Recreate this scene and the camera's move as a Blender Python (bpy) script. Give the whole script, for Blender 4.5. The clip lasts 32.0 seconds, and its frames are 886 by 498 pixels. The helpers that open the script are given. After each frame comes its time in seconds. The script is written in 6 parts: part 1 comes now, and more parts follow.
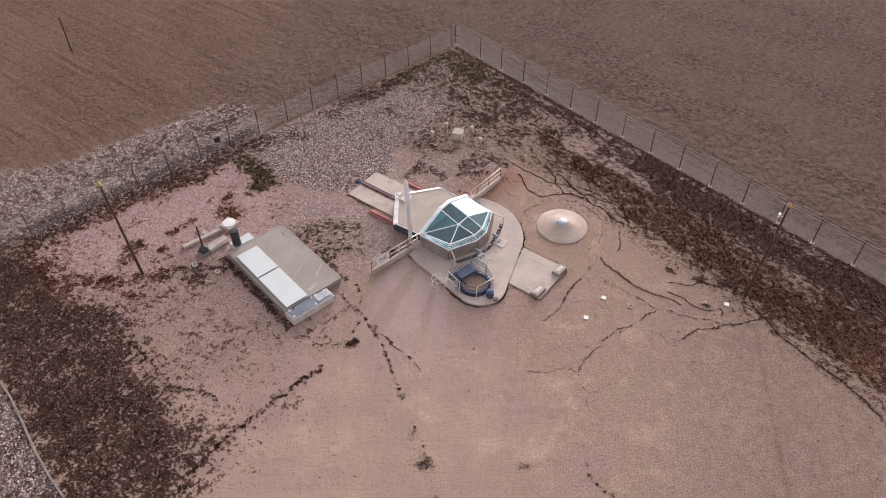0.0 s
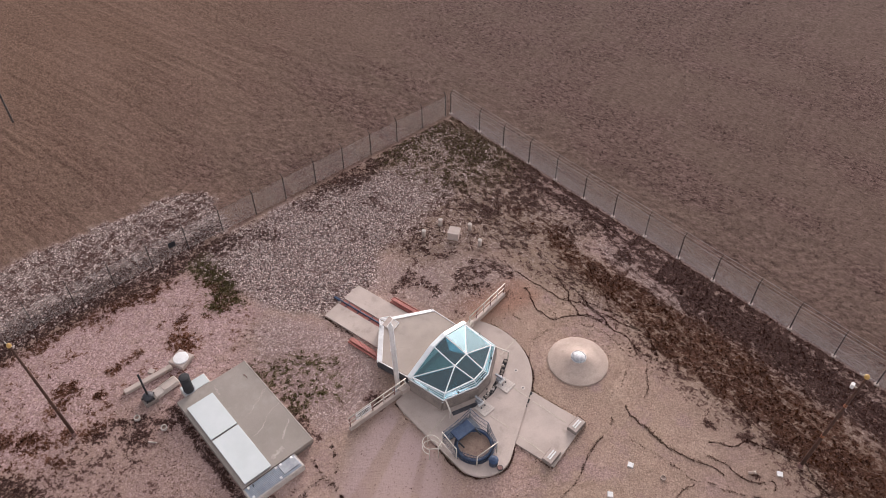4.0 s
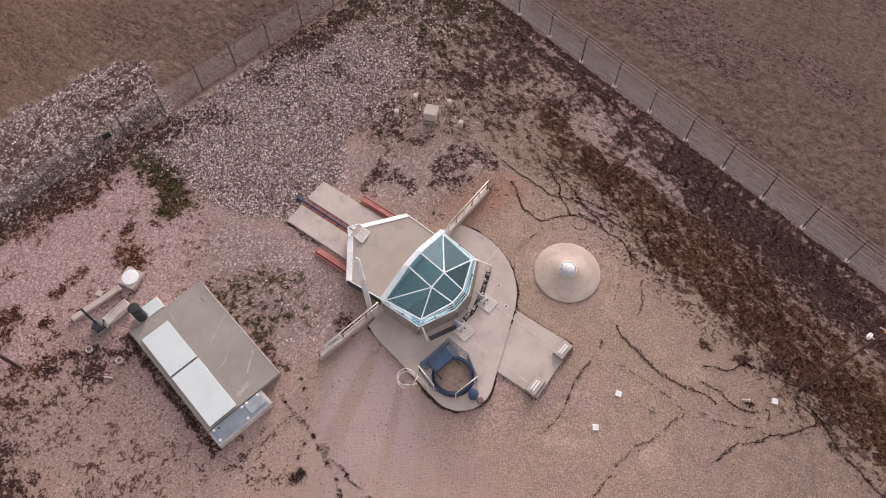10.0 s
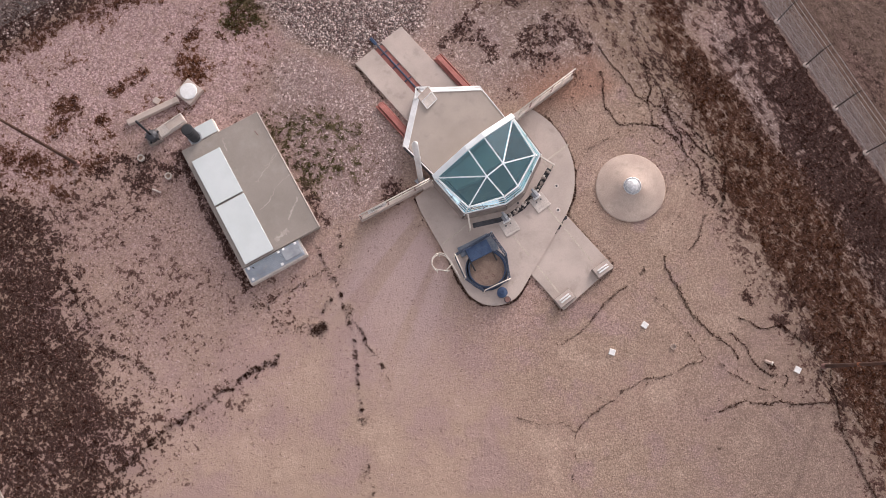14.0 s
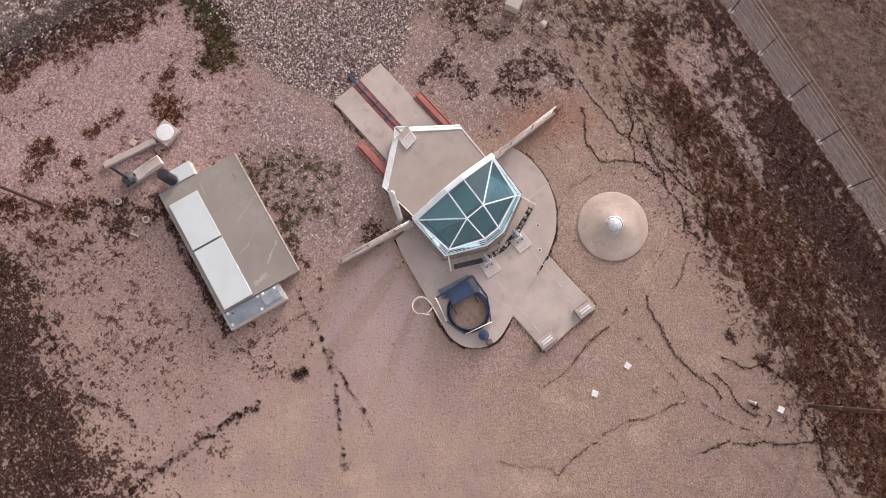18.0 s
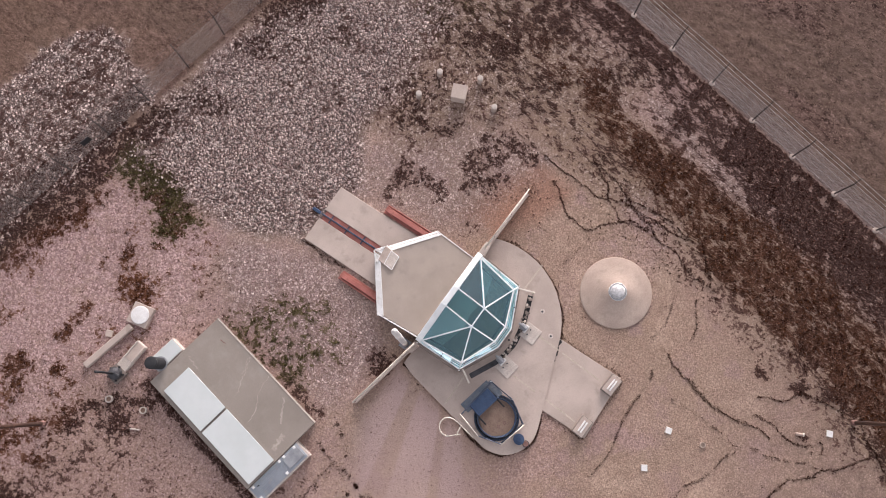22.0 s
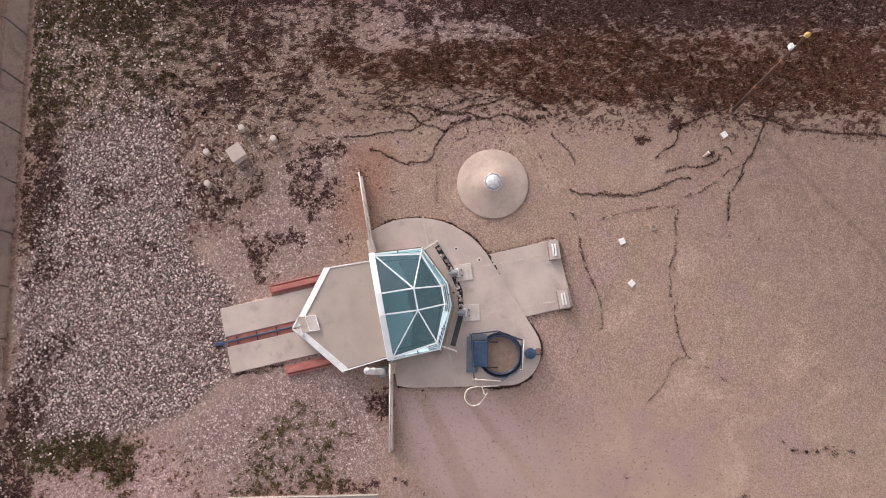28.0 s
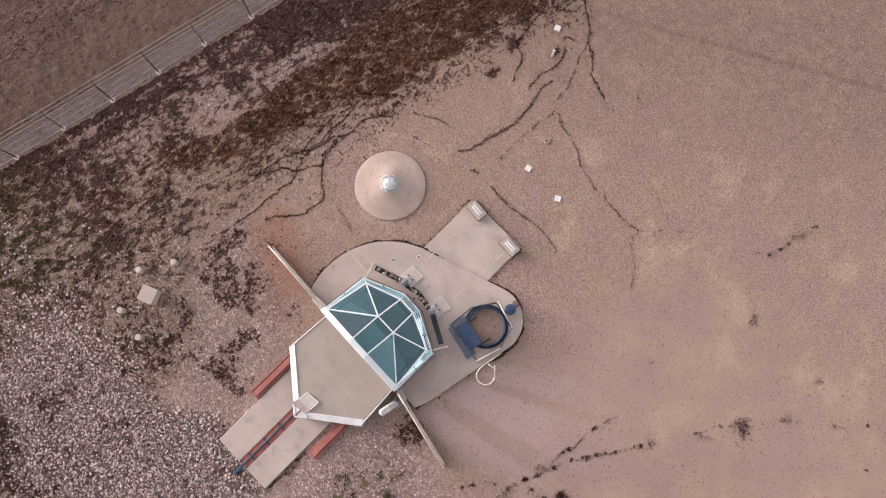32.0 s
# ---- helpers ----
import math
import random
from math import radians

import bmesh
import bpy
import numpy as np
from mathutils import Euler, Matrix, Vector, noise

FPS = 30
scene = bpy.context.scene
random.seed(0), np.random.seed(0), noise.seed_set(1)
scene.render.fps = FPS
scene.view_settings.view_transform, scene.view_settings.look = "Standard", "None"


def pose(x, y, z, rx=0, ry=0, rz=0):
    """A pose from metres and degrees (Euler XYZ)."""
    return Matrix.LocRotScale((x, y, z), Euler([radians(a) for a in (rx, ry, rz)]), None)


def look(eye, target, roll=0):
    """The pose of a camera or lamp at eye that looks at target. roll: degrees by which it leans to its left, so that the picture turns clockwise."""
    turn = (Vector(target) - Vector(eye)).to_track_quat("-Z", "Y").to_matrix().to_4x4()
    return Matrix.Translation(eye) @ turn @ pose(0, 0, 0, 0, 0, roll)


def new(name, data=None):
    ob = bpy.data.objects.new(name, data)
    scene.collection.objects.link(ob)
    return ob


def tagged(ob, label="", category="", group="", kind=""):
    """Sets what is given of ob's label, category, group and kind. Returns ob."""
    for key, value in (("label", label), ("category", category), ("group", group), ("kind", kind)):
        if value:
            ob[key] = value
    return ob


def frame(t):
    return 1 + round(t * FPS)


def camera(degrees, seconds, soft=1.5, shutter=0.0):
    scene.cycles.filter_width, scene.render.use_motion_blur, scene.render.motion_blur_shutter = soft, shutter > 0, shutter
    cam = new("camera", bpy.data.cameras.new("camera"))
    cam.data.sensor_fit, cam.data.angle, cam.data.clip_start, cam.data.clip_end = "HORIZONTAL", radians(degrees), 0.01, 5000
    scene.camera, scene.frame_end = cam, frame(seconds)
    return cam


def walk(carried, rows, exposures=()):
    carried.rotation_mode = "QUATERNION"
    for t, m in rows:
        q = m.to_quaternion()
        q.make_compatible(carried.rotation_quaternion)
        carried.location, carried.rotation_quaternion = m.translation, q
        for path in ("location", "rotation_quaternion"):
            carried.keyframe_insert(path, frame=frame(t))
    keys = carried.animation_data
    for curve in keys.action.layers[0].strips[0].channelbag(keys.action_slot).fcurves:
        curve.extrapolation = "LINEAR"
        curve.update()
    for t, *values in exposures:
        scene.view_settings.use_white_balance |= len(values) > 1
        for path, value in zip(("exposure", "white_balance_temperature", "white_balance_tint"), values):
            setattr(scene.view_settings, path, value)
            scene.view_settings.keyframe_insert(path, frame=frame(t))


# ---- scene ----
cam = camera(61.46, 32.0, soft=0.9)
PATH = [
    (0, (21.930, -32.325, 36.513), (21.0724, -31.1743, 35.1206), -0.14),
    (0.5, (21.139, -30.949, 36.647), (20.2813, -29.7974, 35.2547), -0.08),
    (1, (20.284, -29.512, 36.756), (19.4253, -28.3594, 35.3651), -0.09),
    (1.5, (19.332, -28.002, 36.812), (18.4730, -26.8482, 35.4223), -0.08),
    (2, (18.283, -26.498, 36.816), (17.4253, -25.3436, 35.4270), -0.07),
    (2.5, (17.217, -25.138, 36.794), (16.3602, -23.9773, 35.4089), 0.05),
    (4.5, (14.031, -21.726, 36.851), (13.2085, -20.5970, 35.4201), 0.10),
    (5, (13.529, -21.463, 36.924), (12.8343, -20.5143, 35.3062), -0.22),
    (5.5, (13.124, -21.379, 37.008), (12.5372, -20.5776, 35.2726), -0.48),
    (6, (12.858, -21.355, 37.085), (12.2949, -20.5768, 35.3306), -0.38),
    (6.5, (12.712, -21.274, 37.147), (12.1575, -20.5025, 35.3875), -0.34),
    (7, (12.577, -20.987, 37.187), (12.0245, -20.2202, 35.4242), -0.35),
    (7.5, (12.370, -20.421, 37.209), (11.8205, -19.6549, 35.4453), -0.39),
    (8, (12.082, -19.570, 37.233), (11.5346, -18.8043, 35.4681), -0.34),
    (8.5, (11.701, -18.449, 37.265), (11.1550, -17.6848, 35.4989), -0.36),
    (9, (11.194, -17.080, 37.299), (10.6504, -16.3177, 35.5319), -0.30),
    (9.5, (10.555, -15.527, 37.329), (10.0146, -14.7682, 35.5588), -0.20),
    (10, (9.835, -13.918, 37.359), (9.2971, -13.1596, 35.5886), -0.11),
    (10.5, (9.099, -12.404, 37.398), (8.5594, -11.6366, 35.6320), 0.02),
    (11, (8.451, -11.167, 37.479), (7.8980, -10.3942, 35.7193), 0.03),
    (11.5, (7.928, -10.292, 37.601), (7.3352, -9.5577, 35.8376), 0.45),
    (12, (7.489, -9.797, 37.761), (6.8551, -9.1295, 35.9853), 0.46),
    (12.5, (7.073, -9.582, 37.924), (6.4889, -9.0523, 36.0862), 0.36),
    (13, (6.645, -9.493, 38.059), (6.2552, -9.1570, 36.1259), -0.26),
    (13.5, (6.281, -9.367, 38.136), (6.0000, -9.1241, 36.1712), -0.05),
    (14, (6.048, -9.233, 38.203), (5.7847, -9.0021, 36.2340), 0.13),
    (14.5, (5.912, -9.096, 38.269), (5.6593, -8.8744, 36.2976), -0.04),
    (16.5, (5.575, -8.231, 38.456), (5.3456, -8.0272, 36.4800), -0.16),
    (17, (5.354, -7.799, 38.462), (5.1222, -7.5933, 36.4861), -0.06),
    (17.5, (4.981, -7.229, 38.438), (4.7487, -7.0224, 36.4626), -0.00),
    (18, (4.461, -6.578, 38.379), (4.2293, -6.3712, 36.4035), -0.03),
    (18.5, (3.828, -5.861, 38.280), (3.5978, -5.6544, 36.3042), -0.01),
    (19, (3.121, -5.107, 38.156), (2.8908, -4.9002, 36.1799), 0.04),
    (19.5, (2.397, -4.376, 38.026), (2.1642, -4.1676, 36.0501), 0.00),
    (20, (1.734, -3.761, 37.918), (1.4928, -3.5447, 35.9439), 0.04),
    (20.5, (1.194, -3.382, 37.847), (0.9333, -3.1462, 35.8784), 0.25),
    (21, (0.769, -3.358, 37.841), (0.5124, -3.0996, 35.8740), 0.29),
    (21.5, (0.426, -3.625, 37.858), (0.1980, -3.3434, 35.8917), 0.17),
    (22, (0.173, -3.984, 37.886), (-0.0254, -3.6794, 35.9190), 0.42),
    (22.5, (0.066, -4.161, 37.886), (-0.1119, -3.8454, 35.9193), -0.03),
    (23, (-0.000, -4.286, 37.862), (-0.1550, -3.9619, 35.8945), -0.26),
    (23.5, (-0.025, -4.364, 37.813), (-0.1553, -4.0333, 35.8445), -0.18),
    (24, (-0.020, -4.388, 37.744), (-0.1253, -4.0510, 35.7752), -0.12),
    (24.5, (0.009, -4.374, 37.667), (-0.0711, -4.0325, 35.6978), -0.03),
    (25, (0.047, -4.338, 37.603), (-0.0119, -3.9932, 35.6339), -0.03),
    (25.5, (0.088, -4.296, 37.563), (0.0493, -3.9498, 35.5934), 0.10),
    (27.5, (0.256, -4.033, 37.522), (0.3089, -3.7044, 35.5499), 0.08),
    (28, (0.265, -4.003, 37.519), (0.3404, -3.6814, 35.5461), 0.08),
    (28.5, (0.257, -3.968, 37.517), (0.3552, -3.6531, 35.5446), -0.06),
    (29, (0.240, -3.937, 37.529), (0.3609, -3.6309, 35.5557), -0.01),
    (29.5, (0.219, -3.906, 37.551), (0.3606, -3.6107, 35.5781), -0.00),
    (30, (0.201, -3.868, 37.577), (0.3625, -3.5844, 35.6041), -0.04),
    (30.5, (0.189, -3.832, 37.600), (0.3700, -3.5614, 35.6265), -0.02),
    (31, (0.183, -3.797, 37.616), (0.3810, -3.5400, 35.6430), -0.12),
    (31.5, (0.187, -3.774, 37.631), (0.4007, -3.5313, 35.6577), -0.06),
    (32, (0.194, -3.758, 37.642), (0.4221, -3.5310, 35.6684), -0.03),
]
walk(cam, [(t, look(eye, target, roll)) for t, eye, target, roll in PATH], [(0, 1.12, 6620, 18.8), (32, 1.12, 6620, 18.8)])

# ---- sky, sun ----
world = bpy.data.worlds.new("overcast_sky")
scene.world = world
world.use_nodes = True
wn, wl = world.node_tree.nodes, world.node_tree.links
sky = wn.new("ShaderNodeTexSky")
sky.sky_type, sky.sun_disc = "NISHITA", False
sky.sun_elevation, sky.sun_rotation = radians(14), radians(338)
sky.altitude, sky.air_density, sky.dust_density, sky.ozone_density = 900, 1.0, 6.0, 1.0
pale = wn.new("ShaderNodeHueSaturation")
pale.inputs["Saturation"].default_value = 0.22
wl.new(sky.outputs[0], pale.inputs["Color"])
wl.new(pale.outputs[0], wn["Background"].inputs["Color"])
wn["Background"].inputs["Strength"].default_value = 0.15
sun = new("sun", bpy.data.lights.new("sun", "SUN"))
sun.data.energy, sun.data.angle, sun.data.color = 0.8, radians(24), (1.0, 0.96, 0.93)
sun.matrix_world = look((-10.0, 24.0, 5.8), (0, 0, 0))


# ---- materials ----
def material(name):
    m = bpy.data.materials.new(name)
    m.use_nodes = True
    return m, m.node_tree.nodes, m.node_tree.links, m.node_tree.nodes["Principled BSDF"]


def tex_noise(n, l, vec, scale, detail=4.0, rough=0.55):
    t = n.new("ShaderNodeTexNoise")
    t.inputs["Scale"].default_value, t.inputs["Detail"].default_value, t.inputs["Roughness"].default_value = scale, detail, rough
    l.new(vec, t.inputs["Vector"])
    return t.outputs["Fac"]


def span(n, l, value, a, b, lo=0.0, hi=1.0):
    m = n.new("ShaderNodeMapRange")
    m.interpolation_type = "SMOOTHSTEP"
    for key, v in (("From Min", a), ("From Max", b), ("To Min", lo), ("To Max", hi)):
        m.inputs[key].default_value = v
    l.new(value, m.inputs["Value"])
    return m.outputs[0]


def calc(n, l, op, a, b=None):
    m = n.new("ShaderNodeMath")
    m.operation = op
    for i, v in enumerate((a, b)):
        if v is None:
            continue
        if isinstance(v, (int, float)):
            m.inputs[i].default_value = v
        else:
            l.new(v, m.inputs[i])
    return m.outputs[0]


def blend(n, l, fac, a, b):
    m = n.new("ShaderNodeMix")
    m.data_type = "RGBA"
    if isinstance(fac, (int, float)):
        m.inputs[0].default_value = fac
    else:
        l.new(fac, m.inputs[0])
    for i, v in ((6, a), (7, b)):
        if isinstance(v, tuple):
            m.inputs[i].default_value = (*v, 1)
        else:
            l.new(v, m.inputs[i])
    return m.outputs[2]


def bumped(n, l, shader, height, strength, distance):
    b = n.new("ShaderNodeBump")
    b.inputs["Strength"].default_value, b.inputs["Distance"].default_value = strength, distance
    l.new(height, b.inputs["Height"])
    l.new(b.outputs[0], shader.inputs["Normal"])


def surface(name, low, high, rough=0.8, metal=0.0, fine=40.0, coarse=1.6, stain=None, stain_amount=0.5, bump=0.3, vary=0.0):
    """Two scales of variation between two colours, stains of a third, fine relief."""
    m, n, l, p = material(name)
    pos = n.new("ShaderNodeTexCoord").outputs["Object"]
    big, small = tex_noise(n, l, pos, coarse, 5), tex_noise(n, l, pos, fine, 3, 0.6)
    col = blend(n, l, span(n, l, big, 0.3, 0.7), low, high)
    grain = span(n, l, small, 0.25, 0.75, 1 - 0.8 * bump, 1 + 0.55 * bump)
    if vary:
        info = n.new("ShaderNodeObjectInfo")
        grain = calc(n, l, "MULTIPLY", grain, span(n, l, info.outputs["Random"], 0, 1, 1 - vary, 1 + vary))
    tint = n.new("ShaderNodeMix")
    tint.data_type, tint.blend_type = "RGBA", "MULTIPLY"
    tint.inputs[0].default_value = 1.0
    l.new(col, tint.inputs[6])
    l.new(grain, tint.inputs[7])
    col = tint.outputs[2]
    if stain:
        spots = tex_noise(n, l, pos, coarse * 2.3, 6, 0.65)
        col = blend(n, l, span(n, l, spots, 0.52, 0.72, 0.0, stain_amount), col, stain)
    l.new(col, p.inputs["Base Color"])
    p.inputs["Roughness"].default_value, p.inputs["Metallic"].default_value = rough, metal
    bumped(n, l, p, small, bump, 0.01)
    return m


CONCRETE = surface("concrete", (0.420, 0.340, 0.295), (0.520, 0.424, 0.372), 0.8, 0, 30, 0.55, (0.25, 0.20, 0.165), 0.45, 0.12)
CONCRETE_LID = surface("lid_concrete", (0.325, 0.268, 0.228), (0.405, 0.334, 0.286), 0.75, 0, 30, 0.5, (0.27, 0.23, 0.20), 0.6, 0.14)
CONCRETE_PALE = surface("pale_concrete", (0.50, 0.43, 0.38), (0.60, 0.53, 0.48), 0.85, 0, 30, 2.0, (0.3, 0.25, 0.22), 0.4)
# Darker copy of the concrete; on side walls it carries their shade as colour.
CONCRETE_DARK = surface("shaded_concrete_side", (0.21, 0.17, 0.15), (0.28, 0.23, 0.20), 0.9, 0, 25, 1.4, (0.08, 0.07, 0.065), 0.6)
CONCRETE_ROOF = surface("roof_slab_concrete", (0.245, 0.208, 0.178), (0.300, 0.254, 0.220), 0.6, 0, 30, 0.4, (0.37, 0.33, 0.29), 0.45, 0.12)
CONE = surface("cone_concrete", (0.42, 0.318, 0.262), (0.50, 0.388, 0.325), 0.85, 0, 40, 1.1, (0.30, 0.24, 0.19), 0.5)
WHITE = surface("weathered_white_paint", (0.68, 0.66, 0.64), (0.80, 0.79, 0.78), 0.5, 0, 18, 2.0, (0.42, 0.36, 0.31), 0.35, 0.1)
WHITE_FRAME = surface("white_frame_paint", (0.72, 0.75, 0.75), (0.82, 0.84, 0.84), 0.4, 0, 18, 2.0, None, 0, 0.05)
WHITE_PANEL = surface("white_roof_panel", (0.55, 0.585, 0.575), (0.59, 0.62, 0.615), 0.55, 0, 3, 0.8, None, 0, 0.02)
CREAM = surface("cream_paint", (0.56, 0.50, 0.43), (0.68, 0.62, 0.55), 0.6, 0, 25, 3.0, (0.32, 0.22, 0.16), 0.5, 0.15)
RED = surface("red_oxide_steel", (0.36, 0.115, 0.095), (0.44, 0.16, 0.13), 0.7, 0, 30, 2.5, (0.22, 0.08, 0.06), 0.5, 0.15)
RUST = surface("rusty_steel", (0.20, 0.105, 0.09), (0.30, 0.17, 0.15), 0.8, 0.2, 40, 4.0, (0.09, 0.06, 0.06), 0.5)
BLUE = surface("faded_blue_paint", (0.022, 0.046, 0.105), (0.042, 0.080, 0.155), 0.65, 0, 20, 2.5, (0.10, 0.13, 0.17), 0.4)
BLUE_STEEL = surface("dark_blue_steel", (0.035, 0.05, 0.085), (0.06, 0.08, 0.12), 0.5, 0.3, 20, 4.0, (0.12, 0.09, 0.08), 0.4)
FADED = surface("bleached_blue_paint", (0.10, 0.135, 0.185), (0.20, 0.215, 0.24), 0.75, 0, 20, 2.0, (0.05, 0.085, 0.15), 0.7)
SEAL = surface("crack_sealer", (0.38, 0.315, 0.275), (0.45, 0.385, 0.34), 0.8, 0, 20, 3.0, (0.30, 0.25, 0.21), 0.8)
BLACK = surface("black_steel", (0.014, 0.014, 0.016), (0.026, 0.026, 0.030), 0.75, 0.0, 30, 3.0, None, 0, 0.1)
DARK_STEEL = surface("dark_grey_steel", (0.055, 0.055, 0.062), (0.10, 0.10, 0.11), 0.6, 0.4, 30, 2.5, (0.03, 0.025, 0.025), 0.6)
STEEL = surface("galvanised_steel", (0.30, 0.31, 0.33), (0.42, 0.43, 0.45), 0.5, 0.5, 25, 2.0, (0.20, 0.17, 0.15), 0.3, 0.1)
TRAY = surface("blue_grey_sheet_metal", (0.30, 0.33, 0.37), (0.38, 0.41, 0.45), 0.55, 0.3, 25, 1.5, (0.42, 0.38, 0.34), 0.4, 0.1)
POST = surface("weathered_post_steel", (0.07, 0.06, 0.058), (0.13, 0.11, 0.10), 0.7, 0.4, 30, 3.0, (0.16, 0.09, 0.06), 0.4)
WIRE = surface("fence_wire", (0.42, 0.39, 0.375), (0.54, 0.51, 0.49), 0.5, 0.4, 30, 3.0, None, 0, 0.05)
WOOD = surface("brown_pole_wood", (0.058, 0.027, 0.019), (0.105, 0.052, 0.036), 0.85, 0, 25, 1.5, (0.22, 0.105, 0.06), 0.4)
ORANGE = surface("orange_band_paint", (0.36, 0.12, 0.05), (0.46, 0.17, 0.075), 0.7, 0, 30, 4.0, (0.2, 0.08, 0.04), 0.4)
YELLOW = surface("yellow_lamp_paint", (0.50, 0.30, 0.08), (0.62, 0.39, 0.12), 0.5, 0, 20, 6.0, (0.35, 0.2, 0.08), 0.4, 0.1)
SILVER = surface("silver_cap_metal", (0.45, 0.44, 0.44), (0.74, 0.73, 0.73), 0.55, 0.35, 30, 9.0, (0.28, 0.26, 0.25), 0.7)
DIRT = surface("hatch_dirt", (0.29, 0.195, 0.148), (0.38, 0.265, 0.205), 0.95, 0, 30, 3.0, (0.14, 0.09, 0.07), 0.5)
SHAFT = surface("silo_shaft_paint", (0.09, 0.125, 0.14), (0.14, 0.18, 0.195), 0.7, 0, 15, 1.0, (0.03, 0.04, 0.045), 0.5)
STRIPE = surface("pale_seam", (0.46, 0.39, 0.32), (0.55, 0.47, 0.40), 0.85, 0, 25, 1.5, (0.36, 0.30, 0.25), 0.8)

m, n, l, p = material("teal_glass")
n.remove(p)
tinted, shine, mixed, fres = n.new("ShaderNodeBsdfTransparent"), n.new("ShaderNodeBsdfGlossy"), n.new("ShaderNodeMixShader"), n.new("ShaderNodeFresnel")
tinted.inputs[0].default_value = (0.66, 0.88, 0.89, 1)
shine.inputs["Color"].default_value, shine.inputs["Roughness"].default_value = (0.66, 0.93, 1.0, 1), 0.03
fres.inputs["IOR"].default_value = 2.45
l.new(fres.outputs[0], mixed.inputs[0])
l.new(tinted.outputs[0], mixed.inputs[1])
l.new(shine.outputs[0], mixed.inputs[2])
l.new(mixed.outputs[0], n["Material Output"].inputs["Surface"])
GLASS = m


# ---- ground: masks by place ----
def lattice(x, y, size, seed):
    """Smooth value noise, 0 to 1, with cells of that many metres."""
    table = np.random.default_rng(seed).random((256, 256))
    u, v = x / size, y / size
    i, j = np.floor(u).astype(int), np.floor(v).astype(int)
    a, b = u - i, v - j
    a, b = a * a * (3 - 2 * a), b * b * (3 - 2 * b)
    g = lambda p, q: table[p % 256, q % 256]
    return (g(i, j) * (1 - a) + g(i + 1, j) * a) * (1 - b) + (g(i, j + 1) * (1 - a) + g(i + 1, j + 1) * a) * b


def cloud(x, y, size, seed, octaves=4):
    total, weight = 0, 0
    for k in range(octaves):
        w = 0.55**k
        total, weight = total + w * lattice(x + 17.3 * k, y - 9.1 * k, size / 2**k, seed + k), weight + w
    return total / weight


def step(v, a, b):
    t = np.clip((v - a) / (b - a), 0, 1)
    return t * t * (3 - 2 * t)


def inside(x, y, poly):
    """Signed distance to a polygon, negative within."""
    d, odd = np.full(x.shape, 1e9), np.zeros(x.shape, bool)
    for (ax, ay), (bx, by) in zip(poly, poly[1:] + poly[:1]):
        ex, ey = bx - ax, by - ay
        t = np.clip(((x - ax) * ex + (y - ay) * ey) / (ex * ex + ey * ey), 0, 1)
        d = np.minimum(d, np.hypot(x - ax - t * ex, y - ay - t * ey))
        odd ^= ((ay > y) != (by > y)) & (x < ax + (y - ay) * ex / (ey if abs(ey) > 1e-9 else 1e-9))
    return np.where(odd, -d, d)


# the compound's square, turned by the same angle as its fences
EAST, NORTH = np.array((0.9789, -0.2045)), np.array((0.2045, 0.9789))
CORNER = np.array((-16.73, 21.65))


def yard(x, y):
    """Metres east of the west fence, and south of the north fence."""
    dx, dy = x - CORNER[0], y - CORNER[1]
    return dx * EAST[0] + dy * EAST[1], -(dx * NORTH[0] + dy * NORTH[1])


SOUTH_LINE = 47.26
WHITE_STONES = [(-20.3, -4.0), (-20.8, 0.0), (-19.6, 6.0), (-17.6, 10.5), (-16.0, 14.0), (-12.7, 15.6), (-10.2, 13.4), (-9.7, 9.0), (-10.4, 4.6), (-8.9, 2.4), (-10.0, -1.8), (-12.1, -2.9), (-15.7, -3.3)]
SPILL = [(-45.0, -30.0), (-36.0, -19.0), (-31.2, -12.7), (-29.8, -7.3), (-28.2, -1.8), (-26.4, 1.2), (-24.7, 2.0), (-21.0, 0.5), (-21.5, -4.0), (-26.5, -26.0)]
PINK_HEAP = [(-24.2, -20.0), (-23.2, -14.7), (-21.9, -9.2), (-20.4, -5.0), (-18.0, -3.8), (-13.5, -3.8), (-12.5, -6.5), (-12.5, -8.8), (-14.0, -10.8), (-14.6, -13.5), (-14.6, -15.7), (-14.5, -18.2), (-16.8, -20.8), (-19.9, -21.5)]
TRACK_SIDE = [(-12.5, -3.4), (-8.0, -1.9), (-4.5, -2.8), (-3.0, -5.0), (-4.0, -8.5), (-10.5, -7.0), (-13.0, -5.2)]
BROWN_SOUTH = [(-15.5, -13.0), (-11.8, -12.4), (-4.0, -14.4), (-2.0, -18.5), (-8.0, -20.5), (-16.0, -20.0)]
PINK_WIDE = [(-23, -21), (-19.5, -5), (-13.2, -4.2), (-10.8, -7.2), (-2.5, -9), (3, -16), (1, -24), (-8, -20), (-14, -20)]
PINK_NORTH = [(-9.5, 2.8), (-9.2, 6.5), (-6.0, 8.8), (-2.6, 9.8), (-1.4, 9.2), (-2.4, 6.0), (-2.5, 3.6), (-4.5, 2.2)]
DARK_SOUTH = [(-25.2, -19.6), (-22.2, -18.8), (-17.8, -19.8), (-14.4, -19.4), (-11.0, -19.9), (-8.0, -20.8), (-5.0, -21.2), (-2.4, -22.0), (-0.9, -21.9), (0.5, -25.2), (-2.0, -30.5), (-26.0, -24.5)]
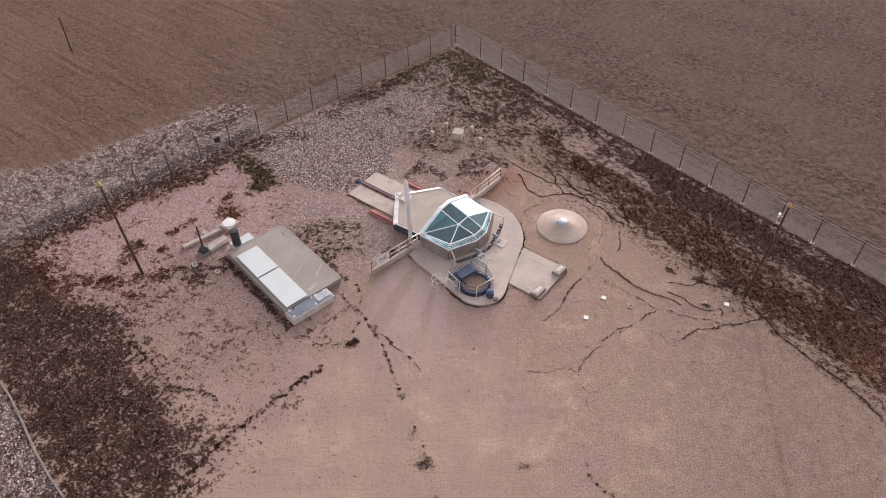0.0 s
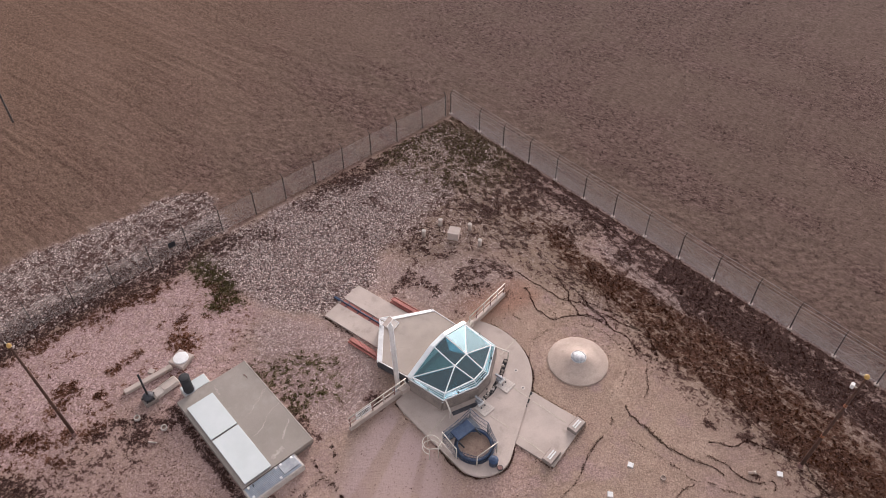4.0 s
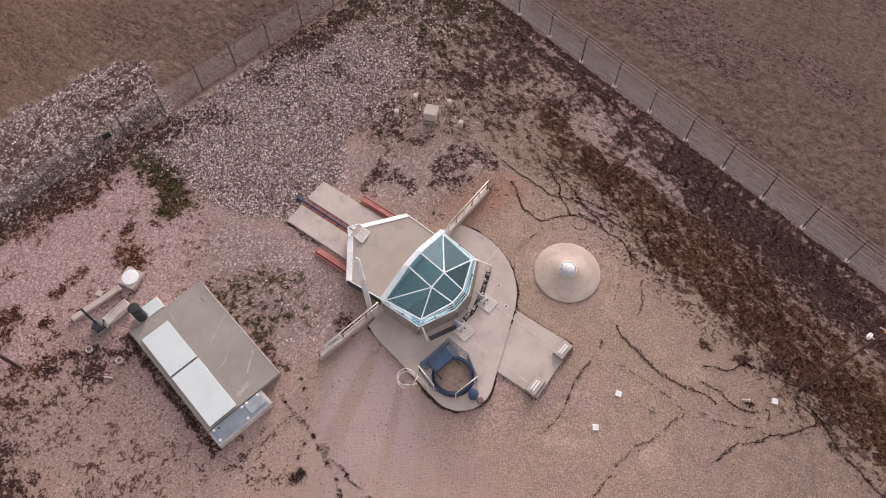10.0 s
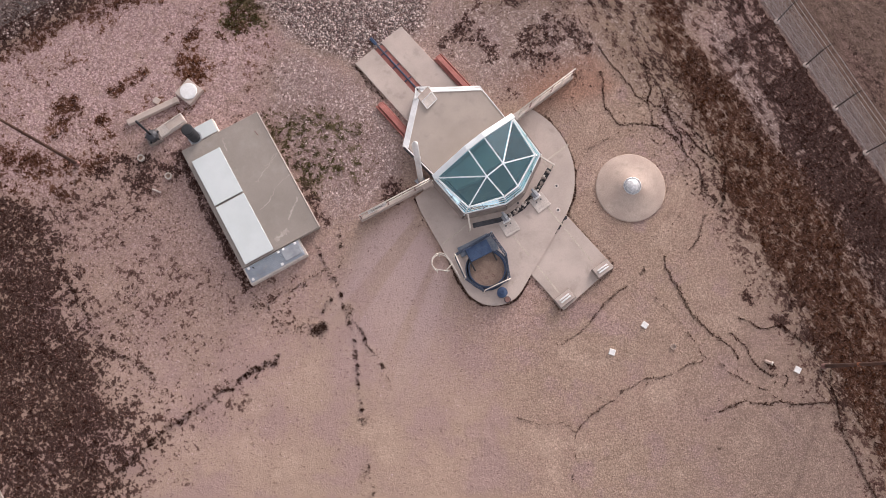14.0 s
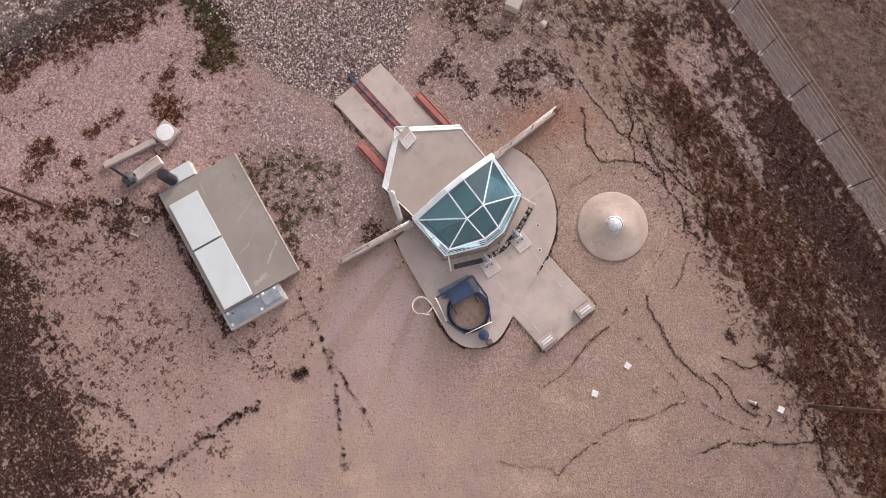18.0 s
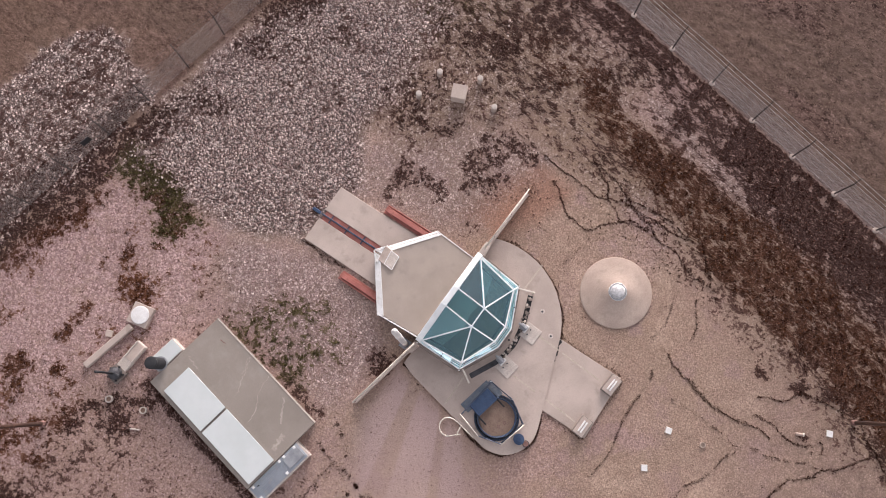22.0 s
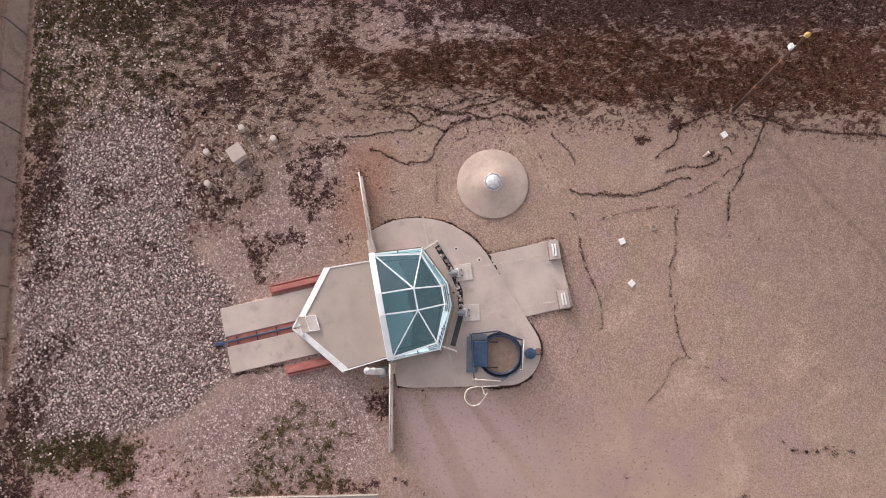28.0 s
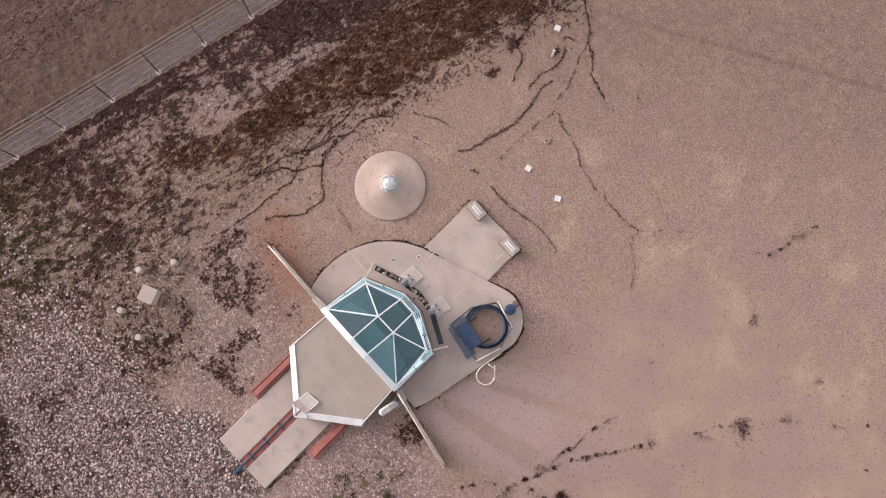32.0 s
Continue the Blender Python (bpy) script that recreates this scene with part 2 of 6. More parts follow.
BAND_EDGE = [(-10.2, 12.9), (-6.5, 10.6), (-3.0, 9.6), (2.2, 9.8), (4.9, 9.4), (8.8, 8.3), (12.9, 7.0), (16.2, 6.0), (18.9, 5.0), (22.2, 4.8), (25.2, 3.6), (45.0, -4.0), (60.0, 5.0), (-16.8, 21.3), (-13.0, 14.5)]
GREEN = [(-20.4, -4.4), (-20.2, -2.3), (-17.6, -2.4), (-14.6, -3.6), (-14.2, -4.6), (-16.4, -6.0)]
OLIVE = [(-10.6, -6.6), (-9.0, -4.2), (-7.0, -3.4), (-5.4, -3.9), (-4.6, -5.6), (-5.0, -7.6), (-6.6, -8.4), (-10.0, -7.6)]
RED_EARTH = [(-3.9, 3.6), (-3.0, 6.4), (-2.4, 8.6), (-0.2, 8.4), (-0.4, 6.2), (-1.2, 3.9)]
THICKET = [(-10.6, 5.2), (-11.5, 13.0), (-10.0, 17.5), (0.0, 16.0), (0.5, 13.0), (-3.0, 11.0), (-4.6, 9.4), (-6.4, 8.2), (-7.6, 5.4)]
# brown clumps with a place of their own: x, y, radius
SPOTS = [(-15.7, -8.3, 1.35), (-16.8, -7.5, 1.0), (-16.2, -6.1, 0.35), (-16.0, -5.0, 0.5), (-17.2, -10.8, 0.7), (-17.4, -12.4, 0.8), (-17.9, -14.7, 0.9),
         (-16.1, -13.8, 0.6), (-14.4, -15.9, 1.2), (-12.4, -14.6, 1.1), (-15.0, -18.0, 0.8), (-10.8, -15.6, 0.5), (-2.9, -4.7, 1.1), (13.3, 5.2, 0.55), (15.0, 6.0, 0.7), (16.7, 6.7, 0.8), (16.35, 3.95, 0.32), (21.0, 4.2, 0.35), (-15.7, -5.1, 0.6), (-17.3, -11.5, 0.5)]
CRACKS = {
    "a": [(8.8, 3.7), (9.5, 3.3), (10.5, 3.0), (11.6, 2.7), (12.7, 2.7), (13.6, 2.8), (14.4, 3.0), (15.0, 2.8)],
    "a2": [(14.0, 3.4), (14.8, 3.6), (15.5, 3.4), (16.4, 3.4), (16.9, 3.7), (17.3, 4.0), (17.5, 3.6)],
    "b": [(14.0, 1.4), (13.5, 0.4), (13.2, -0.7), (12.6, -1.7), (12.4, -2.7), (12.4, -3.1), (12.2, -4.2), (12.2, -5.4), (12.3, -5.9)],
    "b2": [(12.3, -5.9), (11.5, -6.1), (11.0, -6.8), (10.4, -7.2), (9.6, -7.9)],
    "b3": [(12.4, -6.0), (13.4, -6.9), (13.9, -7.6)],
    "c": [(10.0, 1.8), (11.4, 1.9), (12.6, 1.8), (13.8, 1.6), (14.5, 1.9), (15.4, 2.0), (16.4, 2.4), (17.2, 2.8), (17.7, 2.9)],
    "d": [(16.3, 0.2), (16.8, 1.5), (17.5, 2.2), (18.0, 2.9), (18.7, 3.5), (19.3, 4.4), (19.6, 5.1)],
    "e": [(8.1, 3.1), (8.6, 2.4), (8.6, 1.3), (8.5, -0.1), (8.7, -1.0), (8.8, -2.3), (8.7, -3.2), (8.5, -3.6)],
    "k": [(18.3, 6.1), (19.0, 5.4), (19.7, 5.1), (20.5, 4.5), (21.4, 4.1), (23.4, 3.4), (25.6, 2.7), (27.2, 1.95), (28.4, 1.2)],
    "s": [(13.6, 4.3), (14.4, 4.6), (14.9, 5.0), (15.3, 5.7), (16.1, 5.8), (17.0, 5.9), (17.7, 5.9)],
    "n": [(8.5, 6.9), (8.9, 6.2), (9.3, 5.4), (9.4, 4.8)],
    "f": [(-1.9, 9.1), (-1.4, 9.0), (-0.8, 8.9), (0, 8.8), (0.7, 8.8), (1.5, 8.7), (2.2, 8.8), (2.7, 8.6), (3.2, 8.2), (3.8, 8.4), (4.5, 8.7), (5.0, 8.5)],
    "f2": [(1.7, 9.6), (2.0, 9.2), (2.2, 8.9)],
    "g": [(-0.8, 8.1), (-0.2, 7.8), (0.3, 7.3), (0.8, 6.9), (1.3, 7.0), (2.1, 6.9), (2.6, 7.6), (3.3, 8.2), (3.9, 8.6), (4.6, 8.6)],
    "o": [(0.3, 10.1), (1.3, 9.8), (1.8, 9.5), (2.2, 8.8)],
    "p": [(0.5, 10.2), (1.8, 10.0), (2.8, 9.5), (3.5, 9.2), (4.4, 9.2), (5.8, 9.2), (6.6, 9.3)],
    "z": [(2.4, 9.0), (3.0, 9.2), (3.8, 9.0), (4.6, 8.9), (5.2, 8.5), (6.6, 8.3), (7.6, 7.8), (8.5, 7.8)],
    "d2": [(-0.2, 5.7), (0.4, 5.6), (1.2, 5.2)],
    "q": [(2.9, 9.4), (3.6, 9.6), (4.6, 9.6), (5.7, 9.6), (7.0, 9.3)],
    "r": [(7.4, 9.5), (7.9, 9.1), (8.2, 8.6), (8.7, 8.0), (9.2, 7.8)],
    "h": [(-0.3, -14.8), (-0.6, -16.2), (-0.8, -17.7), (-1.1, -20.0), (-1.2, -22.0), (-1.1, -24.2)],
    "i": [(-3.5, -9.5), (-2.4, -9.9), (-1.5, -10.0), (-0.5, -10.35), (0.3, -10.7), (1.1, -11.1), (2.1, -11.7), (3.3, -12.5), (4.2, -13.1), (5.0, -13.6)],
    "j": [(0.65, -10.7), (1.7, -10.8), (2.6, -10.9), (3.4, -11.0), (4.6, -11.4)],
    "l": [(-11.4, -14.6), (-10.8, -15.4), (-10.2, -15.8)],
    "y": [(-10.7, -20.4), (-9.5, -20.6), (-7.9, -20.8), (-6.5, -21.0), (-5.2, -20.5), (-4.1, -20.1), (-3.2, -20.4)],
    "t": [(-3.4, -8.2), (-2.2, -9.0), (-1.6, -10.2), (-0.6, -11.0)],
    "u": [(-2.8, -13.5), (-1.1, -13.5), (-0.8, -12.6), (-0.7, -11.5), (-0.9, -10.6)],
    "v": [(5.6, -13.7), (7.2, -14.9), (8.7, -16.1), (10.4, -17.5), (11.0, -18.5), (12.7, -20.2), (14.5, -22.6)],
    "x": [(15.6, -10.9), (16.3, -11.6), (17.9, -11.8), (19.1, -12.3)],
    "w": [(11.9, -20.1), (11.4, -21.7), (11.0, -22.5)],
}


def masks(x, y):
    wx, wy = x + 1.6 * (cloud(x, y, 2.6, 11) - 0.5), y + 1.6 * (cloud(x, y, 2.6, 31) - 0.5)
    east, south = yard(x, y)
    region = lambda poly, soft: step(-inside(wx, wy, poly), -soft, soft)
    out = {}
    out["field"] = np.maximum(step(-east, -0.55, -0.1), step(-south, 0.0, 0.3))
    out["strip"] = step(-south + 0.2 * (cloud(x, y, 0.7, 96) - 0.5), -0.25, -0.05) * (1 - step(-south + 0.5 * (cloud(x, y, 1.2, 97) - 0.5), 0.4, 1.5)) * step(east, -0.1, 0.2)
    spill = step(-inside(x + 0.9 * (wx - x), y + 0.9 * (wy - y), SPILL) + 1.2 * (cloud(x, y, 0.5, 98, 2) - 0.5), -0.25, 0.30)
    beyond = step(south + 0.5 * (cloud(x, y, 6.0, 91) - 0.5), SOUTH_LINE, SOUTH_LINE + 0.1)
    out["stones"] = np.maximum(np.maximum(region(WHITE_STONES, 0.9), 0.96 * spill), beyond)
    corner = step(np.hypot(x + 14, y - 17.5), 7.5, 3.0) * step(-out["field"], -0.5, 0)
    out["stones"] = np.maximum(out["stones"], 0.75 * corner)
    out["stones"] = np.maximum(out["stones"], (0.28 + 0.3 * step(cloud(east / 3.0, south, 1.1, 64), 0.52, 0.66)) * region(BAND_EDGE, 1.3) * (1 - out["field"]) * (1 - out["strip"]))
    out["stones"] = np.maximum(out["stones"], 0.55 * region(THICKET, 1.3))
    out["stones"] = np.maximum(out["stones"], np.maximum(0.45 * region(PINK_NORTH, 1.0), 0.5 * region(TRACK_SIDE, 1.0)))
    out["field"] = out["field"] * (1 - np.maximum(spill, beyond))
    blotch = cloud(x, y, 5.0, 51)
    out["pink"] = np.maximum(np.maximum(region(PINK_HEAP, 0.6), 0.40 * region(PINK_NORTH, 0.8) + 0.85 * region(TRACK_SIDE, 1.2)), 0.78 * region(PINK_WIDE, 2.5) * (0.45 + 0.55 * step(-x, -2.0, 8.0)))
    out["pink"] = np.maximum(out["pink"], 0.42 * step(blotch, 0.5, 0.7) * (1 - 0.7 * step(x, 4.0, 14.0)))
    out["pink"] = np.maximum(out["pink"], 0.6 * region(BROWN_SOUTH, 3.0) * (0.4 + 0.6 * step(cloud(x, y, 2.4, 53), 0.4, 0.6)))
    out["pink"] = np.maximum(out["pink"], 0.75 * step(-south, -5.2, -3.6) * step(east, 9.0, 14.0) * step(south, 0.0, 0.6))
    out["earth"] = 0.8 * region(RED_EARTH, 0.7)
    band, across = region(BAND_EDGE, 1.3), south - 0.3 + 1.5 * (cloud(x, y, 2.2, 241) - 0.5)
    core_south = np.interp(east, (12, 19, 25, 28, 33, 36, 40, 50), (5.2, 6.0, 7.0, 7.6, 7.4, 7.6, 8.1, 8.8))
    core = step(across, 2.9, 4.3) * step(core_south - across, -0.5, 0.7) * step(east + 5.0 * (cloud(x, y, 2.6, 243) - 0.5), 11.0, 16.0)
    fringe = step(core_south - across, -2.6, -0.3) * step(across - core_south, -1.2, 0.0) * step(east, 15.0, 18.0) * step(-across, -10.6, -9.4)
    patches = cloud(x, y, 1.8, 71)
    near = step(-across, -2.6, -1.0) * step(east, 0.5, 3.0)
    middle = step(-across, -4.4, -3.2) * step(across, 1.0, 2.2)
    open_patch = step(cloud(east / 1.8, south, 2.4, 61), 0.46, 0.60)
    weed = band * (0.42 + 0.16 * step(x, 4.0, 12.0) + 0.48 * near + middle * (0.34 - 0.40 * open_patch * (1 - 0.6 * step(x, 6.0, 14.0))))
    weed = np.maximum(weed, core * (0.74 + 0.18 * step(cloud(east / 2.5, south, 1.4, 62), 0.3, 0.6)))
    weed = np.maximum(weed, 0.36 * fringe)
    weed = np.maximum(weed, step(-across, -9.0, -6.0) * step(across, 0.0, 0.5) * step(east, 0.3, 2.0) * step(-east, -15.0, -11.0) * (0.46 + 0.20 * step(cloud(x, y, 1.8, 247), 0.42, 0.6)))
    fade = step(-inside(x, y, DARK_SOUTH), -5.0, 4.0)
    weed = np.maximum(weed, region(DARK_SOUTH, 2.2) * (0.80 + 0.30 * step(cloud(x, y, 1.2, 65), 0.30, 0.54)))
    weed = np.maximum(weed, 0.80 * fade * step(cloud(x, y, 1.3, 66), 0.2, 0.7))
    open_gap = 1 - 0.8 * step(-np.abs(y - 3.5), -4.5, -2.5)
    west_edge = step(east, -1.8, -0.4) * (1 - step(east + 2.2 * (patches - 0.5), 1.4, 3.2)) * step(south, 0, 1) * open_gap
    weed = np.maximum(weed, 0.80 * west_edge)
    north_edge = step(south, -0.1, 0.2) * (1 - step(south + 2 * (patches - 0.5), 0.8, 2.4)) * step(east, -0.1, 0.5)
    weed = np.maximum(weed, (0.62 + 0.4 * (1 - step(south, 0.3, 0.7))) * north_edge)
    weed = np.maximum(weed, corner * (0.34 + 0.38 * step(patches, 0.42, 0.68)))
    weed = np.maximum(weed, region(GREEN, 0.9) * (0.50 + 0.45 * step(cloud(x, y, 1.0, 76), 0.35, 0.62)))
    weed = np.maximum(weed, region(OLIVE, 1.0) * (0.34 + 0.20 * step(patches, 0.4, 0.62)))
    weed = np.maximum(weed, 0.60 * region(PINK_NORTH, 0.8) * step(cloud(x, y, 1.5, 72), 0.45, 0.6))
    weed = np.maximum(weed, region(THICKET, 1.2) * (0.40 + 0.22 * step(patches, 0.4, 0.62)))
    weed = np.maximum(weed, region(BROWN_SOUTH, 2.0) * (0.10 + 0.20 * step(cloud(x, y, 2.0, 75), 0.45, 0.65) + 0.20 * step(-x, 8.0, 16.0)))
    weed = np.maximum(weed, 0.30 * region(PINK_WIDE, 1.5) * step(cloud(x, y, 1.6, 73), 0.5, 0.66))
    weed = np.maximum(weed, 0.50 * region(WHITE_STONES, 0.5) * step(patches, 0.55, 0.72))
    for cx, cy, r in SPOTS:
        weed = np.maximum(weed, 0.85 * step(-np.hypot(wx - cx, 1.25 * (wy - cy)), -1.25 * r, -0.25 * r))
    for (ax, ay), (bx, by), r in (((-17.4, -18.4), (-14.2, -14.6), 0.8), ((-14.2, -14.6), (-11.6, -13.0), 0.6), ((-19.5, -19.6), (-17.4, -18.4), 0.9)):
        ex, ey = bx - ax, by - ay
        t = np.clip(((wx - ax) * ex + (wy - ay) * ey) / (ex * ex + ey * ey), 0, 1)
        weed = np.maximum(weed, 0.72 * step(-np.hypot(wx - ax - t * ex, wy - ay - t * ey), -1.3 * r, -0.2 * r))
    u, v = (x + 11.05) * EAST[0] + (y + 7.36) * EAST[1], (x + 11.05) * NORTH[0] + (y + 7.36) * NORTH[1]
    # Weeds along the roof's south wall; the wall's contact shade is painted in too.
    weed = np.maximum(weed, 0.75 * step(-np.maximum(np.abs(u - 3.9) - 4.2, np.abs(v + 4.75) - 0.25), -0.25, 0.1))
    weed = np.maximum(weed, 0.5 * step(-np.maximum(np.abs(u - 3.6) - 3.6, np.abs(v - 0.3) - 0.3), -0.3, 0.2))
    fan = [(-2.4, -4.2), (3.2, -5.3), (9.5, -13.2), (5.9, -21.4), (-0.6, -11.5), (-2.4, -7.5)]
    bearing = np.arctan2(x + 2.5, -(y - 2.0))
    out["worn"] = step(-inside(x, y, fan), -0.5, 0.9) * step(-np.hypot(x + 2.5, y - 2.0), -18.0, -8.0) * (0.40 + 0.60 * step(lattice(bearing * 20, 0 * x + 3.3, 1.0, 93), 0.35, 0.6))
    out["weed"] = weed * (1 - 0.85 * step(out["worn"], 0.1, 0.5)) * (1 - np.maximum(out["field"], out["strip"])) * (1 - spill * step(-east, 0.3, 2.2)) * (1 - beyond) + 0.40 * spill * step(-east, 0.0, 1.0) + 0.36 * beyond
    clump = 0.66 * cloud(x, y, 0.21, 201, 2) + 0.19 * cloud(x, y, 0.8, 205, 2) + 0.15 * cloud(x, y, 2.4, 207, 2)
    combed = 0.66 * cloud(east / 1.7, south, 0.19, 209, 2) + 0.19 * cloud(east / 2.0, south, 0.7, 213, 2) + 0.15 * cloud(east / 1.6, south, 2.4, 215, 2)
    clump = clump + (combed - clump) * band
    out["weed"] = out["weed"] + 0.07 * band * (1 - out["field"]) * (1 - out["strip"])
    w = out["weed"]
    out["cover"] = step((w - 0.5) * 3.4 + 0.9 * (clump - 0.5) / 0.11, -1.7, 1.7) * step(w, 0.05, 0.2)
    lines = np.minimum(np.abs(cloud(east / 3.4, south, 1.0, 221, 3) - 0.5), np.abs(cloud(east / 4.5, south, 0.8, 231, 3) - 0.5))
    ridge = step(-lines, -0.042, -0.012) * step(cloud(x, y, 0.8, 225, 2), 0.30, 0.46)
    out["cover"] = np.maximum(out["cover"], 0.9 * fringe * ridge)
    out["dull"] = step((x - 19.6) * 0.879 + (y - 3.9) * 0.471 + 3.0 * (blotch - 0.5), -11.0, 2.0) * (1 - out["field"])
    out["green"] = np.maximum(region(GREEN, 0.6) * (0.45 + 0.5 * step(cloud(x, y, 0.8, 77), 0.4, 0.6)), np.maximum(0.95 * region(OLIVE, 1.0), 0.4 * corner))
    out["rust"] = np.maximum(np.maximum(step(-np.hypot(wx + 15.9, wy + 7.9), -2.3, -0.6), 0.38 * core), 0.6 * region(PINK_HEAP, 0.5))
    rut = np.full(x.shape, 9.0)
    for (ax, ay), (bx, by), w in (((19.6, 3.9), (27.0, -9.9), 0.16), ((-33.4, 21.3), (-27.8, 22.2), 0.3), ((-27.8, 22.2), (-19.0, 21.4), 0.3), ((-60.0, 12.0), (-33.4, 21.3), 0.3)):
        ex, ey = bx - ax, by - ay
        t = np.clip(((x - ax) * ex + (y - ay) * ey) / (ex * ex + ey * ey), 0, 1)
        rut = np.minimum(rut, np.hypot(x - ax - t * ex, y - ay - t * ey) / w)
    out["rut"] = step(-rut, -1.6, -0.4) * (0.4 + 0.6 * cloud(x, y, 1.5, 95))
    out["streak"] = band
    far_south = step(-y - 0.25 * x + 4.0 * (cloud(x, y, 6.0, 103) - 0.5), 2.0, 8.0) * step(x - 0.3 * y, -2.0, 5.0)
    out["sandy"] = far_south * (1 - 0.8 * step(x + 0.25 * y + 3.0 * (blotch - 0.5), 5.0, 13.0)) * (1 - band)
    out["ochre"] = np.maximum(0.75 * band * step(across, 3.0, 4.6), 0.7 * region(THICKET, 1.5)) * (1 - out["field"])
    out["ochre"] = np.maximum(out["ochre"], 0.9 * corner)
    out["ochre"] = np.maximum(out["ochre"], 0.3 * region(BROWN_SOUTH, 2.0))
    out["dry"] = step(-east - 0.6 * (y - 8.0) + 9 * (cloud(x, y, 11.0, 99) - 0.5), -10.0, 34.0)
    out["drift"] = step(cloud(east / 3.5, south, 2.6, 107), 0.40, 0.64)
    rim = inside(wx, wy, SPILL)
    out["sand"] = 0.45 * step(-np.abs(rim - 0.7), -1.9, 0.0) * step(-east, 0.3, 1.5)
    out["sand"] = np.maximum(out["sand"], 0.40 * step(cloud(east / 3.0, south, 5.0, 101), 0.50, 0.68) * out["dry"])
    return out


CELL, LOW_X, LOW_Y, COLS, ROWS = 0.07, -35.0, -33.0, 971, 841
grid_x, grid_y = np.meshgrid(LOW_X + CELL * np.arange(COLS), LOW_Y + CELL * np.arange(ROWS))
CACHE = {key: v.astype(np.float32) for key, v in masks(grid_x, grid_y).items()}


def fields(x, y):
    """The masks at many places: looked up in the yard's grid, worked out beyond it."""
    u, v = (x - LOW_X) / CELL, (y - LOW_Y) / CELL
    within = (u >= 0) & (v >= 0) & (u < COLS - 1) & (v < ROWS - 1)
    i, j = np.clip(np.floor(u).astype(int), 0, COLS - 2), np.clip(np.floor(v).astype(int), 0, ROWS - 2)
    a, b = u - i, v - j
    far = masks(x[~within], y[~within])
    out = {}
    for key, g in CACHE.items():
        out[key] = (g[j, i] * (1 - a) + g[j, i + 1] * a) * (1 - b) + (g[j + 1, i] * (1 - a) + g[j + 1, i + 1] * a) * b
        out[key][~within] = far[key]
    return out


m, n, l, p = material("stony_ground")
pos = n.new("ShaderNodeTexCoord").outputs["Object"]
attr = {}
for key in ("field", "strip", "stones", "pink", "earth", "weed", "green", "rust", "worn", "rut", "streak", "dry", "sand", "ochre", "sandy", "drift", "cover", "dull"):
    a = n.new("ShaderNodeAttribute")
    a.attribute_name = key
    attr[key] = a.outputs["Fac"]
grain_dir = n.new("ShaderNodeMapping")
grain_dir.inputs["Rotation"].default_value = (0, 0, radians(16))
grain_dir.inputs["Scale"].default_value = (0.45, 1.0, 1.0)
l.new(pos, grain_dir.inputs["Vector"])
big, mid, fine, grit = tex_noise(n, l, pos, 0.22, 4), tex_noise(n, l, pos, 1.7, 5, 0.6), tex_noise(n, l, pos, 6.5, 4, 0.7), tex_noise(n, l, pos, 24.0, 2, 0.7)
lined = tex_noise(n, l, grain_dir.outputs[0], 10.5, 5, 0.8)
small = n.new("ShaderNodeTexVoronoi")
small.inputs["Scale"].default_value = 12.0
l.new(pos, small.inputs["Vector"])
chip = n.new("ShaderNodeSeparateColor")
l.new(small.outputs["Color"], chip.inputs[0])
col = blend(n, l, span(n, l, big, 0.35, 0.65), (0.350, 0.244, 0.186), (0.365, 0.247, 0.196))
col = blend(n, l, span(n, l, mid, 0.35, 0.7, 0, 0.45), col, (0.405, 0.296, 0.228))
wash = tex_noise(n, l, pos, 0.35, 5, 0.6)
col = blend(n, l, span(n, l, wash, 0.52, 0.64, 0, 0.75), col, (0.352, 0.238, 0.216))
col = blend(n, l, span(n, l, wash, 0.47, 0.34, 0, 0.8), col, (0.465, 0.334, 0.260))
pink = blend(n, l, span(n, l, chip.outputs[0], 0.1, 1), (0.31, 0.196, 0.186), (0.56, 0.390, 0.370))
col = blend(n, l, calc(n, l, "MULTIPLY", attr["pink"], span(n, l, mid, 0.3, 0.6, 0.5, 0.95)), col, pink)
col = blend(n, l, attr["earth"], col, (0.33, 0.18, 0.13))
speck = calc(n, l, "MULTIPLY", span(n, l, fine, 0.3, 0.7, 0.92, 1.06), span(n, l, grit, 0.32, 0.68, 0.80, 1.18))
speck = calc(n, l, "MULTIPLY", speck, span(n, l, chip.outputs[1], 0.0, 1.0, 0.90, 1.10))
speck = calc(n, l, "MULTIPLY", speck, span(n, l, small.outputs["Distance"], 0.25, 0.68, 1.13, 0.86))
speck = calc(n, l, "MULTIPLY", speck, span(n, l, attr["rut"], 0, 1, 1.0, 0.80))
calm = n.new("ShaderNodeMix")
l.new(calc(n, l, "MULTIPLY", attr["sandy"], 0.95), calm.inputs[0])
l.new(speck, calm.inputs[2])
calm.inputs[3].default_value = 1.0
speck = calm.outputs[0]
col = blend(n, l, calc(n, l, "MULTIPLY", attr["sandy"], span(n, l, wash, 0.35, 0.65, 0.25, 0.9)), col, blend(n, l, span(n, l, wash, 0.42, 0.58), (0.446, 0.318, 0.245), (0.378, 0.258, 0.226)))
col = blend(n, l, calc(n, l, "MULTIPLY", attr["dull"], 0.82), col, blend(n, l, span(n, l, mid, 0.35, 0.65), (0.245, 0.170, 0.142), (0.300, 0.212, 0.172)))
shade = n.new("ShaderNodeMix")
shade.data_type, shade.blend_type = "RGBA", "MULTIPLY"
shade.inputs[0].default_value = 1.0
l.new(col, shade.inputs[6])
l.new(speck, shade.inputs[7])
col = shade.outputs[2]
